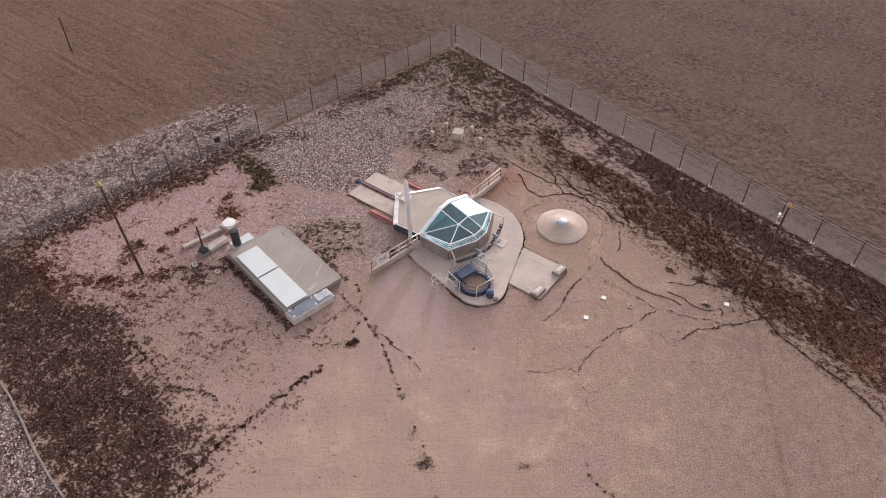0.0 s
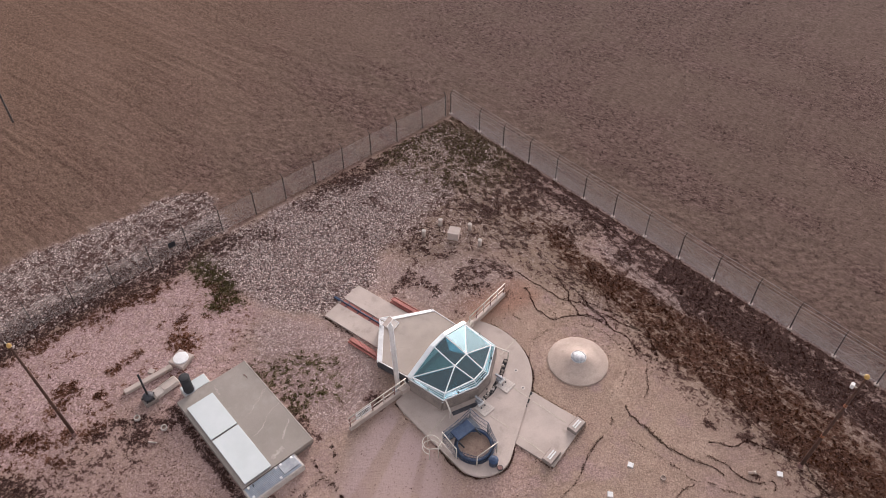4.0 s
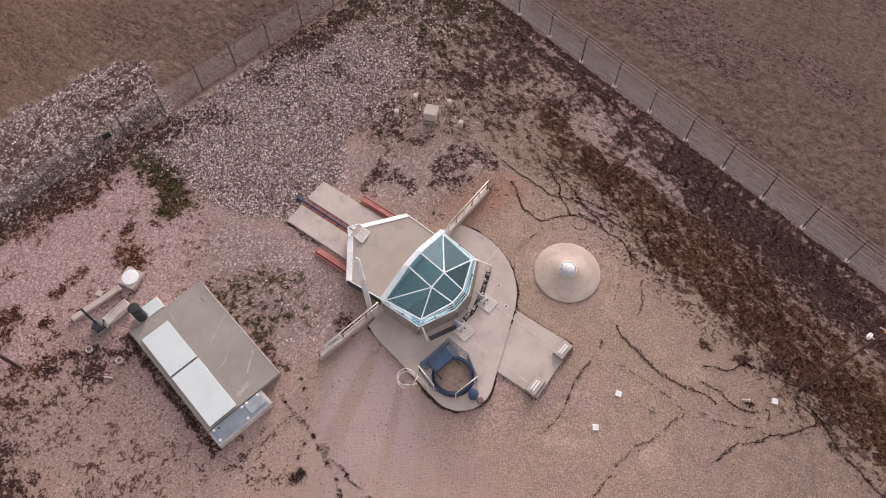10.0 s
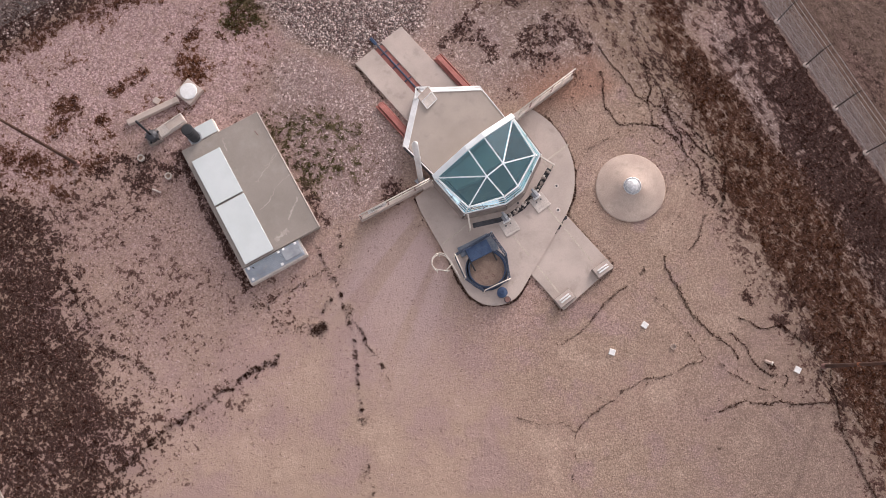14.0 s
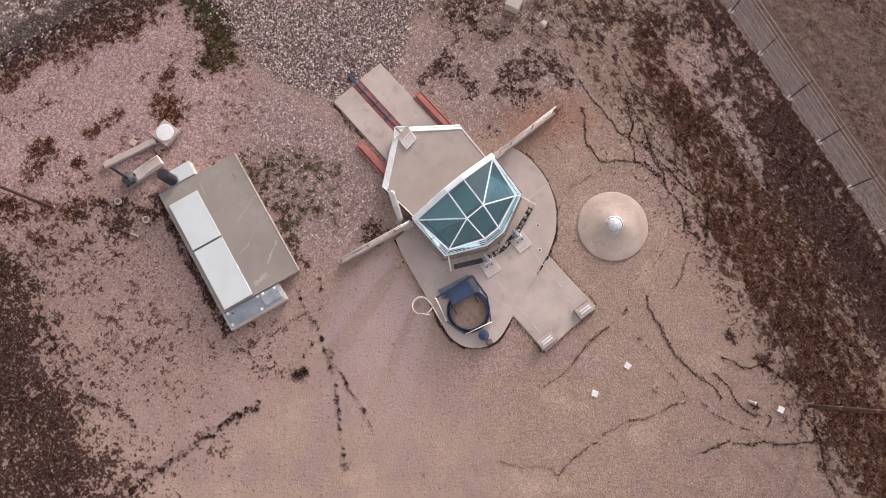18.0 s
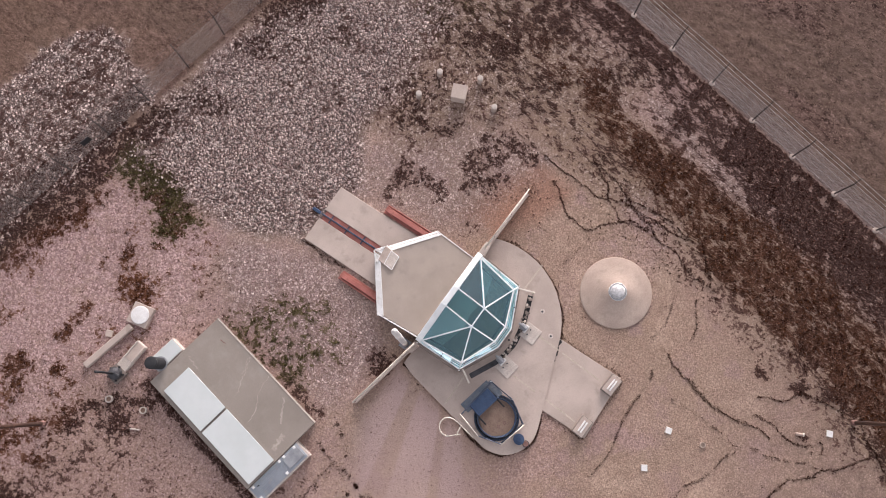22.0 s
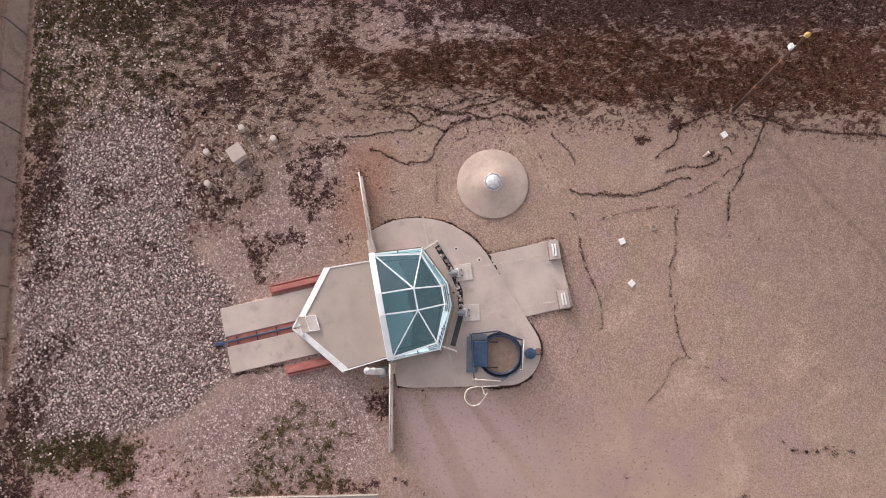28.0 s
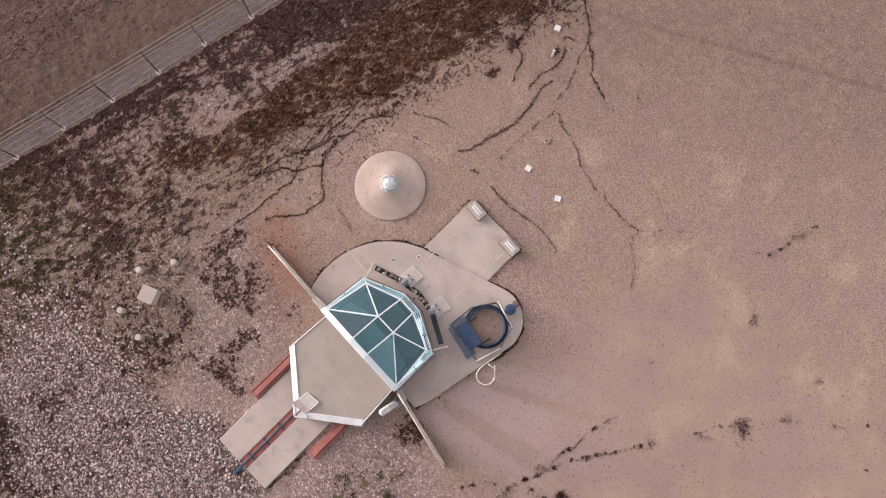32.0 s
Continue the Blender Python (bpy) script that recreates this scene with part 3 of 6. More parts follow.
col = blend(n, l, calc(n, l, "MULTIPLY", attr["worn"], 0.9), col, blend(n, l, span(n, l, grit, 0.3, 0.7), (0.430, 0.308, 0.290), (0.510, 0.376, 0.352)))
def gravel(scale, dark, light):
    """Packed stones, each of its own tone, with dark joints."""
    tone, joint = n.new("ShaderNodeTexVoronoi"), n.new("ShaderNodeTexVoronoi")
    joint.feature = "DISTANCE_TO_EDGE"
    for v in (tone, joint):
        v.inputs["Scale"].default_value = scale
        l.new(pos, v.inputs["Vector"])
    split = n.new("ShaderNodeSeparateColor")
    l.new(tone.outputs["Color"], split.inputs[0])
    m = n.new("ShaderNodeMix")
    m.data_type, m.blend_type = "RGBA", "MULTIPLY"
    m.inputs[0].default_value = 1.0
    l.new(blend(n, l, span(n, l, split.outputs[1], 0.2, 1.05), dark, light), m.inputs[6])
    l.new(span(n, l, joint.outputs["Distance"], 0.03, 0.30, 0.20, 1.22), m.inputs[7])
    return m.outputs[2]


stone = blend(n, l, span(n, l, fine, 0.44, 0.56), gravel(7.0, (0.23, 0.165, 0.150), (0.93, 0.78, 0.715)), gravel(10.0, (0.25, 0.180, 0.162), (0.88, 0.72, 0.66)))
col = blend(n, l, calc(n, l, "MULTIPLY", attr["ochre"], 0.8), col, blend(n, l, span(n, l, grit, 0.35, 0.65), (0.17, 0.110, 0.076), (0.33, 0.236, 0.172)))
col = blend(n, l, attr["stones"], col, stone)
col = blend(n, l, calc(n, l, "MULTIPLY", attr["ochre"], span(n, l, mid, 0.35, 0.65, 0.1, 0.5)), col, (0.30, 0.208, 0.140))
grass = blend(n, l, span(n, l, mid, 0.36, 0.64), (0.070, 0.044, 0.036), (0.130, 0.086, 0.071))
grass = blend(n, l, span(n, l, big, 0.4, 0.62, 0, 0.6), grass, (0.135, 0.082, 0.074))
grass = blend(n, l, span(n, l, lined, 0.42, 0.60, 0, 0.7), grass, (0.145, 0.092, 0.076))
wisp_field = tex_noise(n, l, pos, 9.0, 4, 0.65)
tuft = tex_noise(n, l, grain_dir.outputs[0], 4.2, 6, 0.8)
grass = blend(n, l, span(n, l, tuft, 0.49, 0.58, 0, 0.85), grass, (0.052, 0.029, 0.025))
grass = blend(n, l, span(n, l, tuft, 0.47, 0.36, 0, 0.75), grass, (0.235, 0.160, 0.138))
grass = blend(n, l, calc(n, l, "MULTIPLY", span(n, l, grit, 0.5, 0.72), 0.45), grass, (0.22, 0.14, 0.11))
grass = blend(n, l, span(n, l, tex_noise(n, l, grain_dir.outputs[0], 1.5, 5, 0.7), 0.54, 0.64, 0, 0.65), grass, (0.070, 0.040, 0.032))
grass = blend(n, l, span(n, l, tex_noise(n, l, pos, 2.6, 4, 0.6), 0.57, 0.63, 0, 0.9), grass, (0.032, 0.017, 0.014))
grass = blend(n, l, span(n, l, wisp_field, 0.54, 0.64, 0, 0.7), grass, (0.27, 0.185, 0.155))
grass = blend(n, l, calc(n, l, "MULTIPLY", attr["rut"], 0.7), grass, (0.06, 0.036, 0.029))
grass = blend(n, l, calc(n, l, "MULTIPLY", attr["drift"], span(n, l, lined, 0.36, 0.6, 0.1, 0.6)), grass, (0.158, 0.112, 0.086))
dry = blend(n, l, span(n, l, lined, 0.38, 0.62), (0.112, 0.064, 0.044), (0.260, 0.168, 0.120))
dry = blend(n, l, span(n, l, tuft, 0.47, 0.62, 0, 0.8), dry, (0.070, 0.036, 0.024))
dry = blend(n, l, span(n, l, fine, 0.52, 0.66, 0, 0.6), dry, (0.080, 0.042, 0.028))
grass = blend(n, l, calc(n, l, "MULTIPLY", attr["dry"], 0.85), grass, dry)
grass = blend(n, l, calc(n, l, "MULTIPLY", attr["sand"], span(n, l, mid, 0.3, 0.7, 0.45, 1.0)), grass, blend(n, l, span(n, l, fine, 0.4, 0.6), (0.25, 0.166, 0.126), (0.17, 0.108, 0.082)))
col = blend(n, l, attr["field"], col, grass)
col = blend(n, l, attr["strip"], col, blend(n, l, span(n, l, lined, 0.38, 0.62), (0.080, 0.056, 0.051), (0.222, 0.168, 0.155)))
litter = blend(n, l, attr["green"], blend(n, l, attr["rust"], (0.022, 0.0074, 0.0063), (0.105, 0.0360, 0.0120)), (0.072, 0.058, 0.025))
thin = blend(n, l, attr["green"], blend(n, l, attr["rust"], (0.150, 0.082, 0.067), (0.220, 0.098, 0.044)), (0.190, 0.150, 0.076))
wisp = tex_noise(n, l, pos, 12.0, 4, 0.65)
litter = blend(n, l, span(n, l, wisp, 0.50, 0.66, 0, 0.75), litter, thin)
litter = blend(n, l, span(n, l, attr["weed"], 0.55, 0.25, 0, 0.5), litter, thin)
litter = blend(n, l, span(n, l, grit, 0.50, 0.70, 0, 0.4), litter, (0.20, 0.130, 0.104))
spread = blend(n, l, attr["streak"], fine, lined)
cover = calc(n, l, "ADD", attr["cover"], span(n, l, spread, 0.34, 0.66, -0.55, 0.55))
cover = calc(n, l, "ADD", cover, span(n, l, grit, 0.3, 0.7, -0.14, 0.14))
col = blend(n, l, calc(n, l, "MULTIPLY", attr["weed"], 0.30), col, (0.162, 0.092, 0.073))
col = blend(n, l, span(n, l, cover, 0.40, 0.72, 0, 0.92), col, litter)
l.new(col, p.inputs["Base Color"])
p.inputs["Roughness"].default_value = 0.95
p.inputs["Specular IOR Level"].default_value = 0.03
lump = calc(n, l, "ADD", fine, calc(n, l, "MULTIPLY", grit, 0.7))
bumped(n, l, p, lump, 0.7, 0.06)
GROUND = m


def axis(lo, hi, pitch, reach):
    inner = list(np.arange(lo, hi + pitch / 2, pitch))
    s, left, right = pitch, [lo], [inner[-1]]
    while right[-1] < reach:
        s *= 1.16
        right.append(right[-1] + s)
        left.append(left[-1] - s)
    return np.array(left[:0:-1] + inner + right[1:])


def sheet(name, xs, ys, height):
    """A grid mesh with the ground's masks as attributes."""
    gx, gy = np.meshgrid(xs, ys)
    gx, gy = gx.ravel(), gy.ravel()
    co = np.stack([gx, gy, height(gx, gy)], 1)
    w, h = len(xs), len(ys)
    i = np.arange((w - 1) * (h - 1))
    a = i // (w - 1) * w + i % (w - 1)
    quads = np.stack([a, a + 1, a + 1 + w, a + w], 1)
    me = bpy.data.meshes.new(name)
    me.from_pydata(co.tolist(), [], quads.tolist())
    for key, v in fields(gx, gy).items():
        me.attributes.new(key, "FLOAT", "POINT").data.foreach_set("value", np.ascontiguousarray(v, np.float32))
    me.polygons.foreach_set("use_smooth", np.ones(len(quads), bool))
    return me


def relief(x, y):
    near = step(-np.hypot(x, y), -80, -40)
    east, south = yard(x, y)
    rough = np.maximum(step(-east, 1.0, 3.0), step(-south, 1.0, 3.0)) * step(-np.hypot(x, y), -140, -60)
    away = np.minimum(1, np.maximum(0, np.hypot(x - 1, y + 0.5) - 5) / 3)
    return near * away * (0.05 * (cloud(x, y, 4.0, 5) - 0.5) + 0.03 * (cloud(x, y, 0.5, 6, 2) - 0.5)) - 0.012 + rough * (0.10 * (cloud(x, y, 0.5, 8, 2) - 0.5))


ground = new("ground", sheet("ground", axis(-27, 30, 0.075, 1600), axis(-31, 23, 0.075, 1600), relief))
ground.data.materials.append(GROUND)
tagged(ground, "pinkish stony ground with weed patches and dry grass field", "ground", kind="structure")


# ---- stones and weeds strewn on the ground ----
def strewn(name, mat, verts, tris, label, category):
    me = bpy.data.meshes.new(name)
    me.vertices.add(len(verts))
    me.vertices.foreach_set("co", np.ascontiguousarray(verts, np.float32).ravel())
    me.loops.add(3 * len(tris))
    me.loops.foreach_set("vertex_index", np.ascontiguousarray(tris, np.int32).ravel())
    me.polygons.add(len(tris))
    me.polygons.foreach_set("loop_start", np.arange(0, 3 * len(tris), 3, dtype=np.int32))
    me.update(calc_edges=True)
    ob = new(name, me)
    me.materials.append(mat)
    return tagged(ob, label, category, kind="stuff")


def island_material(name, colours, rough=0.9):
    m, n, l, p = material(name)
    ramp = n.new("ShaderNodeValToRGB")
    ramp.color_ramp.elements[0].color, ramp.color_ramp.elements[1].color = (*colours[0], 1), (*colours[-1], 1)
    for k, c in enumerate(colours[1:-1], 1):
        ramp.color_ramp.elements.new(k / (len(colours) - 1)).color = (*c, 1)
    l.new(n.new("ShaderNodeNewGeometry").outputs["Random Per Island"], ramp.inputs[0])
    pos = n.new("ShaderNodeTexCoord").outputs["Object"]
    l.new(blend(n, l, span(n, l, tex_noise(n, l, pos, 60.0), 0.35, 0.7, 0, 0.35), ramp.outputs[0], tuple(0.6 * c for c in colours[0])), p.inputs["Base Color"])
    p.inputs["Roughness"].default_value = rough
    p.inputs["Specular IOR Level"].default_value = 0.03
    return m


STONE_MAT = island_material("pale_stones", ((0.11, 0.066, 0.060), (0.24, 0.160, 0.144), (0.36, 0.258, 0.234), (0.54, 0.42, 0.375), (0.82, 0.69, 0.63)))
PINK_MAT = island_material("pink_stones", ((0.20, 0.115, 0.11), (0.36, 0.235, 0.225), (0.47, 0.325, 0.312), (0.58, 0.43, 0.415)))
LOOSE_MAT = island_material("loose_stones", ((0.17, 0.11, 0.088), (0.30, 0.21, 0.165), (0.42, 0.305, 0.245), (0.52, 0.40, 0.335)))
BROWN_MAT = island_material("brown_weeds", ((0.016, 0.0058, 0.0045), (0.040, 0.0155, 0.0105), (0.085, 0.035, 0.0245), (0.165, 0.080, 0.058)))
TRAIL_MAT = island_material("trail_weeds", ((0.036, 0.016, 0.0105), (0.075, 0.036, 0.025), (0.13, 0.069, 0.050)))
DOT_MAT = island_material("small_brown_weeds", ((0.045, 0.022, 0.015), (0.095, 0.050, 0.036), (0.16, 0.092, 0.069)))
GREEN_MAT = island_material("olive_weeds", ((0.046, 0.038, 0.014), (0.105, 0.085, 0.034), (0.190, 0.150, 0.076)))
STRAW_MAT = island_material("dry_grass", ((0.05, 0.028, 0.022), (0.11, 0.068, 0.054), (0.17, 0.112, 0.090), (0.27, 0.19, 0.155)))
RUST_MAT = island_material("rust_weeds", ((0.036, 0.012, 0.006), (0.085, 0.030, 0.013), (0.165, 0.066, 0.030)))
BLOCK = np.array([(1, 0, 0), (0, 1, 0), (-1, 0, 0), (0, -1, 0), (0.62, 0.3, 0.75), (-0.3, 0.62, 0.75), (-0.62, -0.3, 0.75), (0.3, -0.62, 0.75)])
BLOCK_TRIS = np.array([(0, 1, 4), (1, 5, 4), (1, 2, 5), (2, 6, 5), (2, 3, 6), (3, 7, 6), (3, 0, 7), (0, 4, 7), (4, 5, 6), (4, 6, 7)])
rng = np.random.default_rng(7)


def scatter(count, lo, hi, density):
    """Points within a rectangle, kept by a density of 0 to 1."""
    x, y = rng.uniform(lo[0], hi[0], count), rng.uniform(lo[1], hi[1], count)
    keep = rng.random(count) < density(x, y)
    return x[keep], y[keep]


def off_slabs(x, y):
    """1 on open ground, 0 on the paved and built places."""
    apron = np.hypot(x + 0.2, y + 0.2) < 4.45
    lobe = np.hypot(x - 3.6, y + 3.6) < 1.85
    wedge = (x > 0) & (x < 5.2) & (y < 0) & (y > -5.2 + 0.25 * (3 - np.minimum(x, 3))) & (x < 4.0 - y * 0.37)
    slabs = (np.abs(x - 5.6) < 1.95) & (np.abs(y + 0.45) < 1.85) | (np.abs(x + 6.5) < 3.5) & (np.abs(y) < 1.75)
    cone = np.hypot(x - 4.98, y - 4.85) < 1.9
    u, v = (x + 11.05) * EAST[0] + (y + 7.36) * EAST[1], (x + 11.05) * NORTH[0] + (y + 7.36) * NORTH[1]
    roof = (u > -0.95) & (u < 8.15) & (v > -4.5) & (v < 0.02)
    lid = (x > -6.2) & (x < -1.5) & (np.abs(y + 0.2) < 2.6 - 0.9 * np.maximum(0, -4.4 - x))
    return 1.0 * ~(apron | lobe | wedge | slabs | cone | roof | lid)


def stones(name, mat, x, y, lo, hi, label):
    k = len(x)
    size = rng.uniform(lo, hi, (k, 1, 1)) * rng.uniform(0.7, 1.2, (k, 8, 1))
    turn = rng.uniform(0, 6.28, k)
    c, s = np.cos(turn)[:, None], np.sin(turn)[:, None]
    base = BLOCK[None] * size
    v = np.stack([base[..., 0] * c - base[..., 1] * s * 0.7 + x[:, None], base[..., 0] * s + base[..., 1] * c * 0.7 + y[:, None], base[..., 2] * 0.7 + relief(x, y)[:, None] - 0.005], -1)
    v[:, :4, 2] -= 0.02
    t = BLOCK_TRIS[None] + 8 * np.arange(k)[:, None, None]
    return strewn(name, mat, v.reshape(-1, 3), t.reshape(-1, 3), label, "gravel")


def weeds(name, mat, x, y, lo, hi, blades, label, tall=0.8, wide=0.36):
    """Low tufts: thin leaning blades that fan out from each root."""
    k = len(x)
    x, y = np.repeat(x, blades), np.repeat(y, blades)
    size = np.repeat(rng.uniform(lo, hi, k), blades) * rng.uniform(0.5, 1.2, k * blades)
    turn, lean = rng.uniform(0, 6.28, k * blades), rng.uniform(0.3, 1.3, k * blades)
    c, s = np.cos(turn), np.sin(turn)
    jx, jy = x + rng.normal(0, 0.45, k * blades) * size, y + rng.normal(0, 0.45, k * blades) * size
    z, half = relief(x, y) - 0.005, wide * size
    out, up = 0.75 * size * np.sin(lean), size * np.cos(lean) * tall + 0.02
    v = np.stack([np.stack([jx - s * half, jy + c * half, z], -1), np.stack([jx + s * half, jy - c * half, z], -1), np.stack([jx + c * out, jy + s * out, z + up], -1)], 1)
    t = np.arange(3 * k * blades).reshape(-1, 3)
    return strewn(name, mat, v.reshape(-1, 3), t, label, "weeds")


def white_rate(x, y):
    k = fields(x, y)
    return step(k["stones"], 0.45, 0.95) * (1 - 0.8 * k["cover"]) * (1 - 0.75 * step(-yard(x, y)[0], -0.5, 0.5)) * off_slabs(x, y)


def pink_rate(x, y):
    k = fields(x, y)
    return k["pink"] * (1 - k["field"]) * (1 - 0.7 * k["cover"]) * off_slabs(x, y)


def loose_rate(x, y):
    k = fields(x, y)
    return (1 - k["field"]) * (1 - k["worn"]) * (1 - 0.8 * k["sandy"]) * 0.5 * off_slabs(x, y)


def weed_rate(x, y):
    k = fields(x, y)
    return k["cover"] ** 2 * (0.04 + 0.46 * k["weed"]) * (1 - 0.9 * k["green"]) * (1 - 0.5 * k["rust"]) * off_slabs(x, y)


def olive_rate(x, y):
    k = fields(x, y)
    return k["green"] * k["cover"] ** 2 * off_slabs(x, y)


def rust_rate(x, y):
    k = fields(x, y)
    return k["rust"] * k["cover"] ** 2


def dot_rate(x, y):
    k = fields(x, y)
    west, north = step(-(x + 0.35 * y), -3.0, 9.0), step(y, 4.0, 9.0)
    bare = (1 - 0.75 * k["green"]) * (1 - 0.55 * k["pink"]) * (1 - 0.85 * k["sandy"]) * (1 - 0.7 * step(x, 4.0, 9.0) * step(-y, 1.0, 5.0)) * (1 - k["field"]) * (1 - 0.95 * step(k["worn"], 0.08, 0.3))
    return np.clip(0.04 + 0.6 * west + 0.9 * north, 0, 1) * bare * step(cloud(x, y, 3.0, 86), 0.30, 0.66) * off_slabs(x, y)


def grass_rate(x, y):
    return fields(x, y)["field"] * np.clip(1.1 - 0.012 * np.hypot(x, y), 0.1, 1) * step(cloud(x, y, 0.9, 87, 3), 0.40, 0.62)


gx, gy = scatter(120000, (-33, -32), (-7, 20), white_rate)
stones("white_gravel", STONE_MAT, gx, gy, 0.045, 0.10, "pale coarse gravel stones heaped across the yard")
gx, gy = scatter(45000, (-24, -26), (8, 11), pink_rate)
stones("pink_gravel", PINK_MAT, gx, gy, 0.025, 0.055, "pinkish fine gravel spread over bare earth")
gx, gy = scatter(40000, (-20, -25), (30, 18), loose_rate)
stones("loose_gravel", LOOSE_MAT, gx, gy, 0.018, 0.042, "small loose stones scattered over bare tan earth")
gx, gy = scatter(240000, (-26.5, -31), (31, 22), weed_rate)
weeds("brown_weeds", BROWN_MAT, gx, gy, 0.04, 0.12, 5, "low dead brown weeds covering stony earth")
gx, gy = scatter(60000, (-21, -8), (-5, 20), olive_rate)
weeds("olive_weeds", GREEN_MAT, gx, gy, 0.05, 0.13, 5, "low olive green weeds among gravel")
gx, gy = scatter(110000, (-25, -21), (25, 15), rust_rate)
weeds("rust_weeds", RUST_MAT, gx, gy, 0.05, 0.13, 5, "rust brown dead weeds in a long band")
gx, gy = scatter(32000, (-22, -28), (29, 13), dot_rate)
weeds("scattered_weeds", DOT_MAT, gx, gy, 0.03, 0.08, 5, "tiny dark weed tufts dotted over bare earth", 0.6, 0.6)
gx, gy = scatter(120000, (-62, -30), (34, 58), grass_rate)
weeds("field_grass", STRAW_MAT, gx, gy, 0.06, 0.17, 4, "short dry brown grass of an open field", 0.5, 0.2)


def along(points, pitch, spread, gaps=0.33):
    """Points along a smooth wandering line, with gaps."""
    q = np.array([points[0]] + list(points) + [points[-1]], float)
    xs = []
    for i in range(1, len(q) - 2):
        k = max(2, int(np.linalg.norm(q[i + 1] - q[i]) / pitch))
        t = ((np.arange(k) + rng.random(k)) / k)[:, None]
        xs.append(0.5 * (2 * q[i] + (q[i + 1] - q[i - 1]) * t + (2 * q[i - 1] - 5 * q[i] + 4 * q[i + 1] - q[i + 2]) * t**2 + (3 * q[i] - q[i - 1] - 3 * q[i + 1] + q[i + 2]) * t**3))
    x, y = np.concatenate(xs).T
    wob = 0.34 * (cloud(x, y, 0.7, 23, 4) - 0.5), 0.34 * (cloud(x, y, 0.7, 29, 4) - 0.5)
    swell = step(cloud(x, y, 0.45, 43, 2), 0.36, 0.72)
    keep = (0.6 * cloud(x, y, 0.24, 41, 2) + 0.4 * cloud(x, y, 0.8, 45, 2) > gaps) & (rng.random(len(x)) < 0.60 + 0.40 * swell)
    fat = spread * (0.35 + 1.7 * swell)
    return (x + wob[0] + rng.normal(0, 1, len(x)) * fat)[keep], (y + wob[1] + rng.normal(0, 1, len(x)) * fat)[keep]


cx, cy, fx, fy = [], [], [], []
for key, line in CRACKS.items():
    thick, sparse = key in ("a", "h", "d", "k"), key in ("b", "b2", "b3", "e", "c", "x", "d2", "n")
    x, y = along(line, 0.012 if key == "h" else 0.015 if thick else 0.060 if key in "vw" else 0.030 if key in "tul" else 0.022 if sparse else 0.012, 0.085 if key == "h" else 0.034 if thick else 0.022, 0.32 if key in "tulvwh" else 0.42 if sparse else 0.22 if thick else 0.30)
    if key in "hijtuvwxly":
        clump = rng.integers(0, len(x), int(len(x) * (0.16 if key == "h" else 0.05)))
        some = np.repeat(clump, rng.integers(4, 16, len(clump)))
        keep = np.concatenate([np.flatnonzero(rng.random(len(x)) < (0.6 if key == "h" else 0.30)), some])
        x, y = x[keep] + rng.normal(0, 0.05, len(keep)), y[keep] + rng.normal(0, 0.05, len(keep))
    (cx if thick or key in "ijtuvwxly" else fx).append(x), (cy if thick or key in "ijtuvwxly" else fy).append(y)
edge = [(-0.2 + 4.33 * math.cos(a), -0.2 + 4.33 * math.sin(a)) for a in np.linspace(0.3, 1.95, 16)]
x, y = along(edge, 0.012, 0.02, 0.3)
cx.append(x), cy.append(y)
x, y = along([(-9.95, -1.75), (-8.6, -1.78), (-7.4, -1.76)], 0.008, 0.06, 0.2)
cx.append(x), cy.append(y)
edge = [(-2.0, -4.08), (0.7, -4.72), (3.2, -5.36)] + [(3.6 + 1.78 * math.cos(a), -3.6 + 1.78 * math.sin(a)) for a in np.linspace(-1.8, 0.35, 10)] + [(4.95, -2.35)]
x, y = along(edge, 0.010, 0.018, 0.24)
cx.append(x), cy.append(y)
for edge in ([(7.48, -2.2), (7.48, 1.3)], [(-12.1, -11.9), (-4.2, -13.6), (-3.1, -13.9), (-2.3, -10.0)], [(3.9, 1.38), (4.15, 0.1), (3.95, -1.1), (4.75, -2.2)], [(4.1, 1.36), (7.4, 1.36)], [(4.9, -2.27), (7.4, -2.27)]):
    x, y = along(edge, 0.03, 0.05)
    cx.append(x), cy.append(y)
for x0, y0, r, k in ((-0.05, -12.05, 0.12, 130), (-0.2, -12.45, 0.15, 150), (0.05, -12.3, 0.2, 70), (8.4, -16.4, 0.24, 60), (-5.4, -14.2, 0.12, 20), (-7.9, -18.5, 0.3, 50), (12.8, -13.2, 0.15, 25), (6.9, -15.2, 0.15, 20), (-2.4, -11.4, 0.12, 20), (4.9, -13.5, 0.15, 30), (8.7, -16.1, 0.22, 130), (10.4, -17.4, 0.16, 30), (13.2, -13.0, 0.12, 20), (13.0, -17.5, 0.12, 16), (7.8, -10.8, 0.08, 10), (18.0, -12.1, 0.12, 16), (17.6, -1.0, 0.08, 10), (0.2, -10.4, 0.22, 45), (-1.5, 6.9, 0.22, 60)):
    cx.append(rng.normal(x0, r, k)), cy.append(rng.normal(y0, r, k))
ringed = [(4.98 + 2.95 * math.cos(a), 4.86 + 2.95 * math.sin(a)) for a in np.linspace(-0.4, 3.9, 30)]
x, y = along(ringed, 0.05, 0.05, 0.45)
cx.append(x), cy.append(y)
weeds("fine_crack_weeds", BROWN_MAT, np.concatenate(fx), np.concatenate(fy), 0.024, 0.066, 4, "thin lines of brown weeds in fine ground cracks")
weeds("crack_weeds", TRAIL_MAT, np.concatenate(cx), np.concatenate(cy), 0.025, 0.07, 5, "dark weeds growing along cracks in the ground")


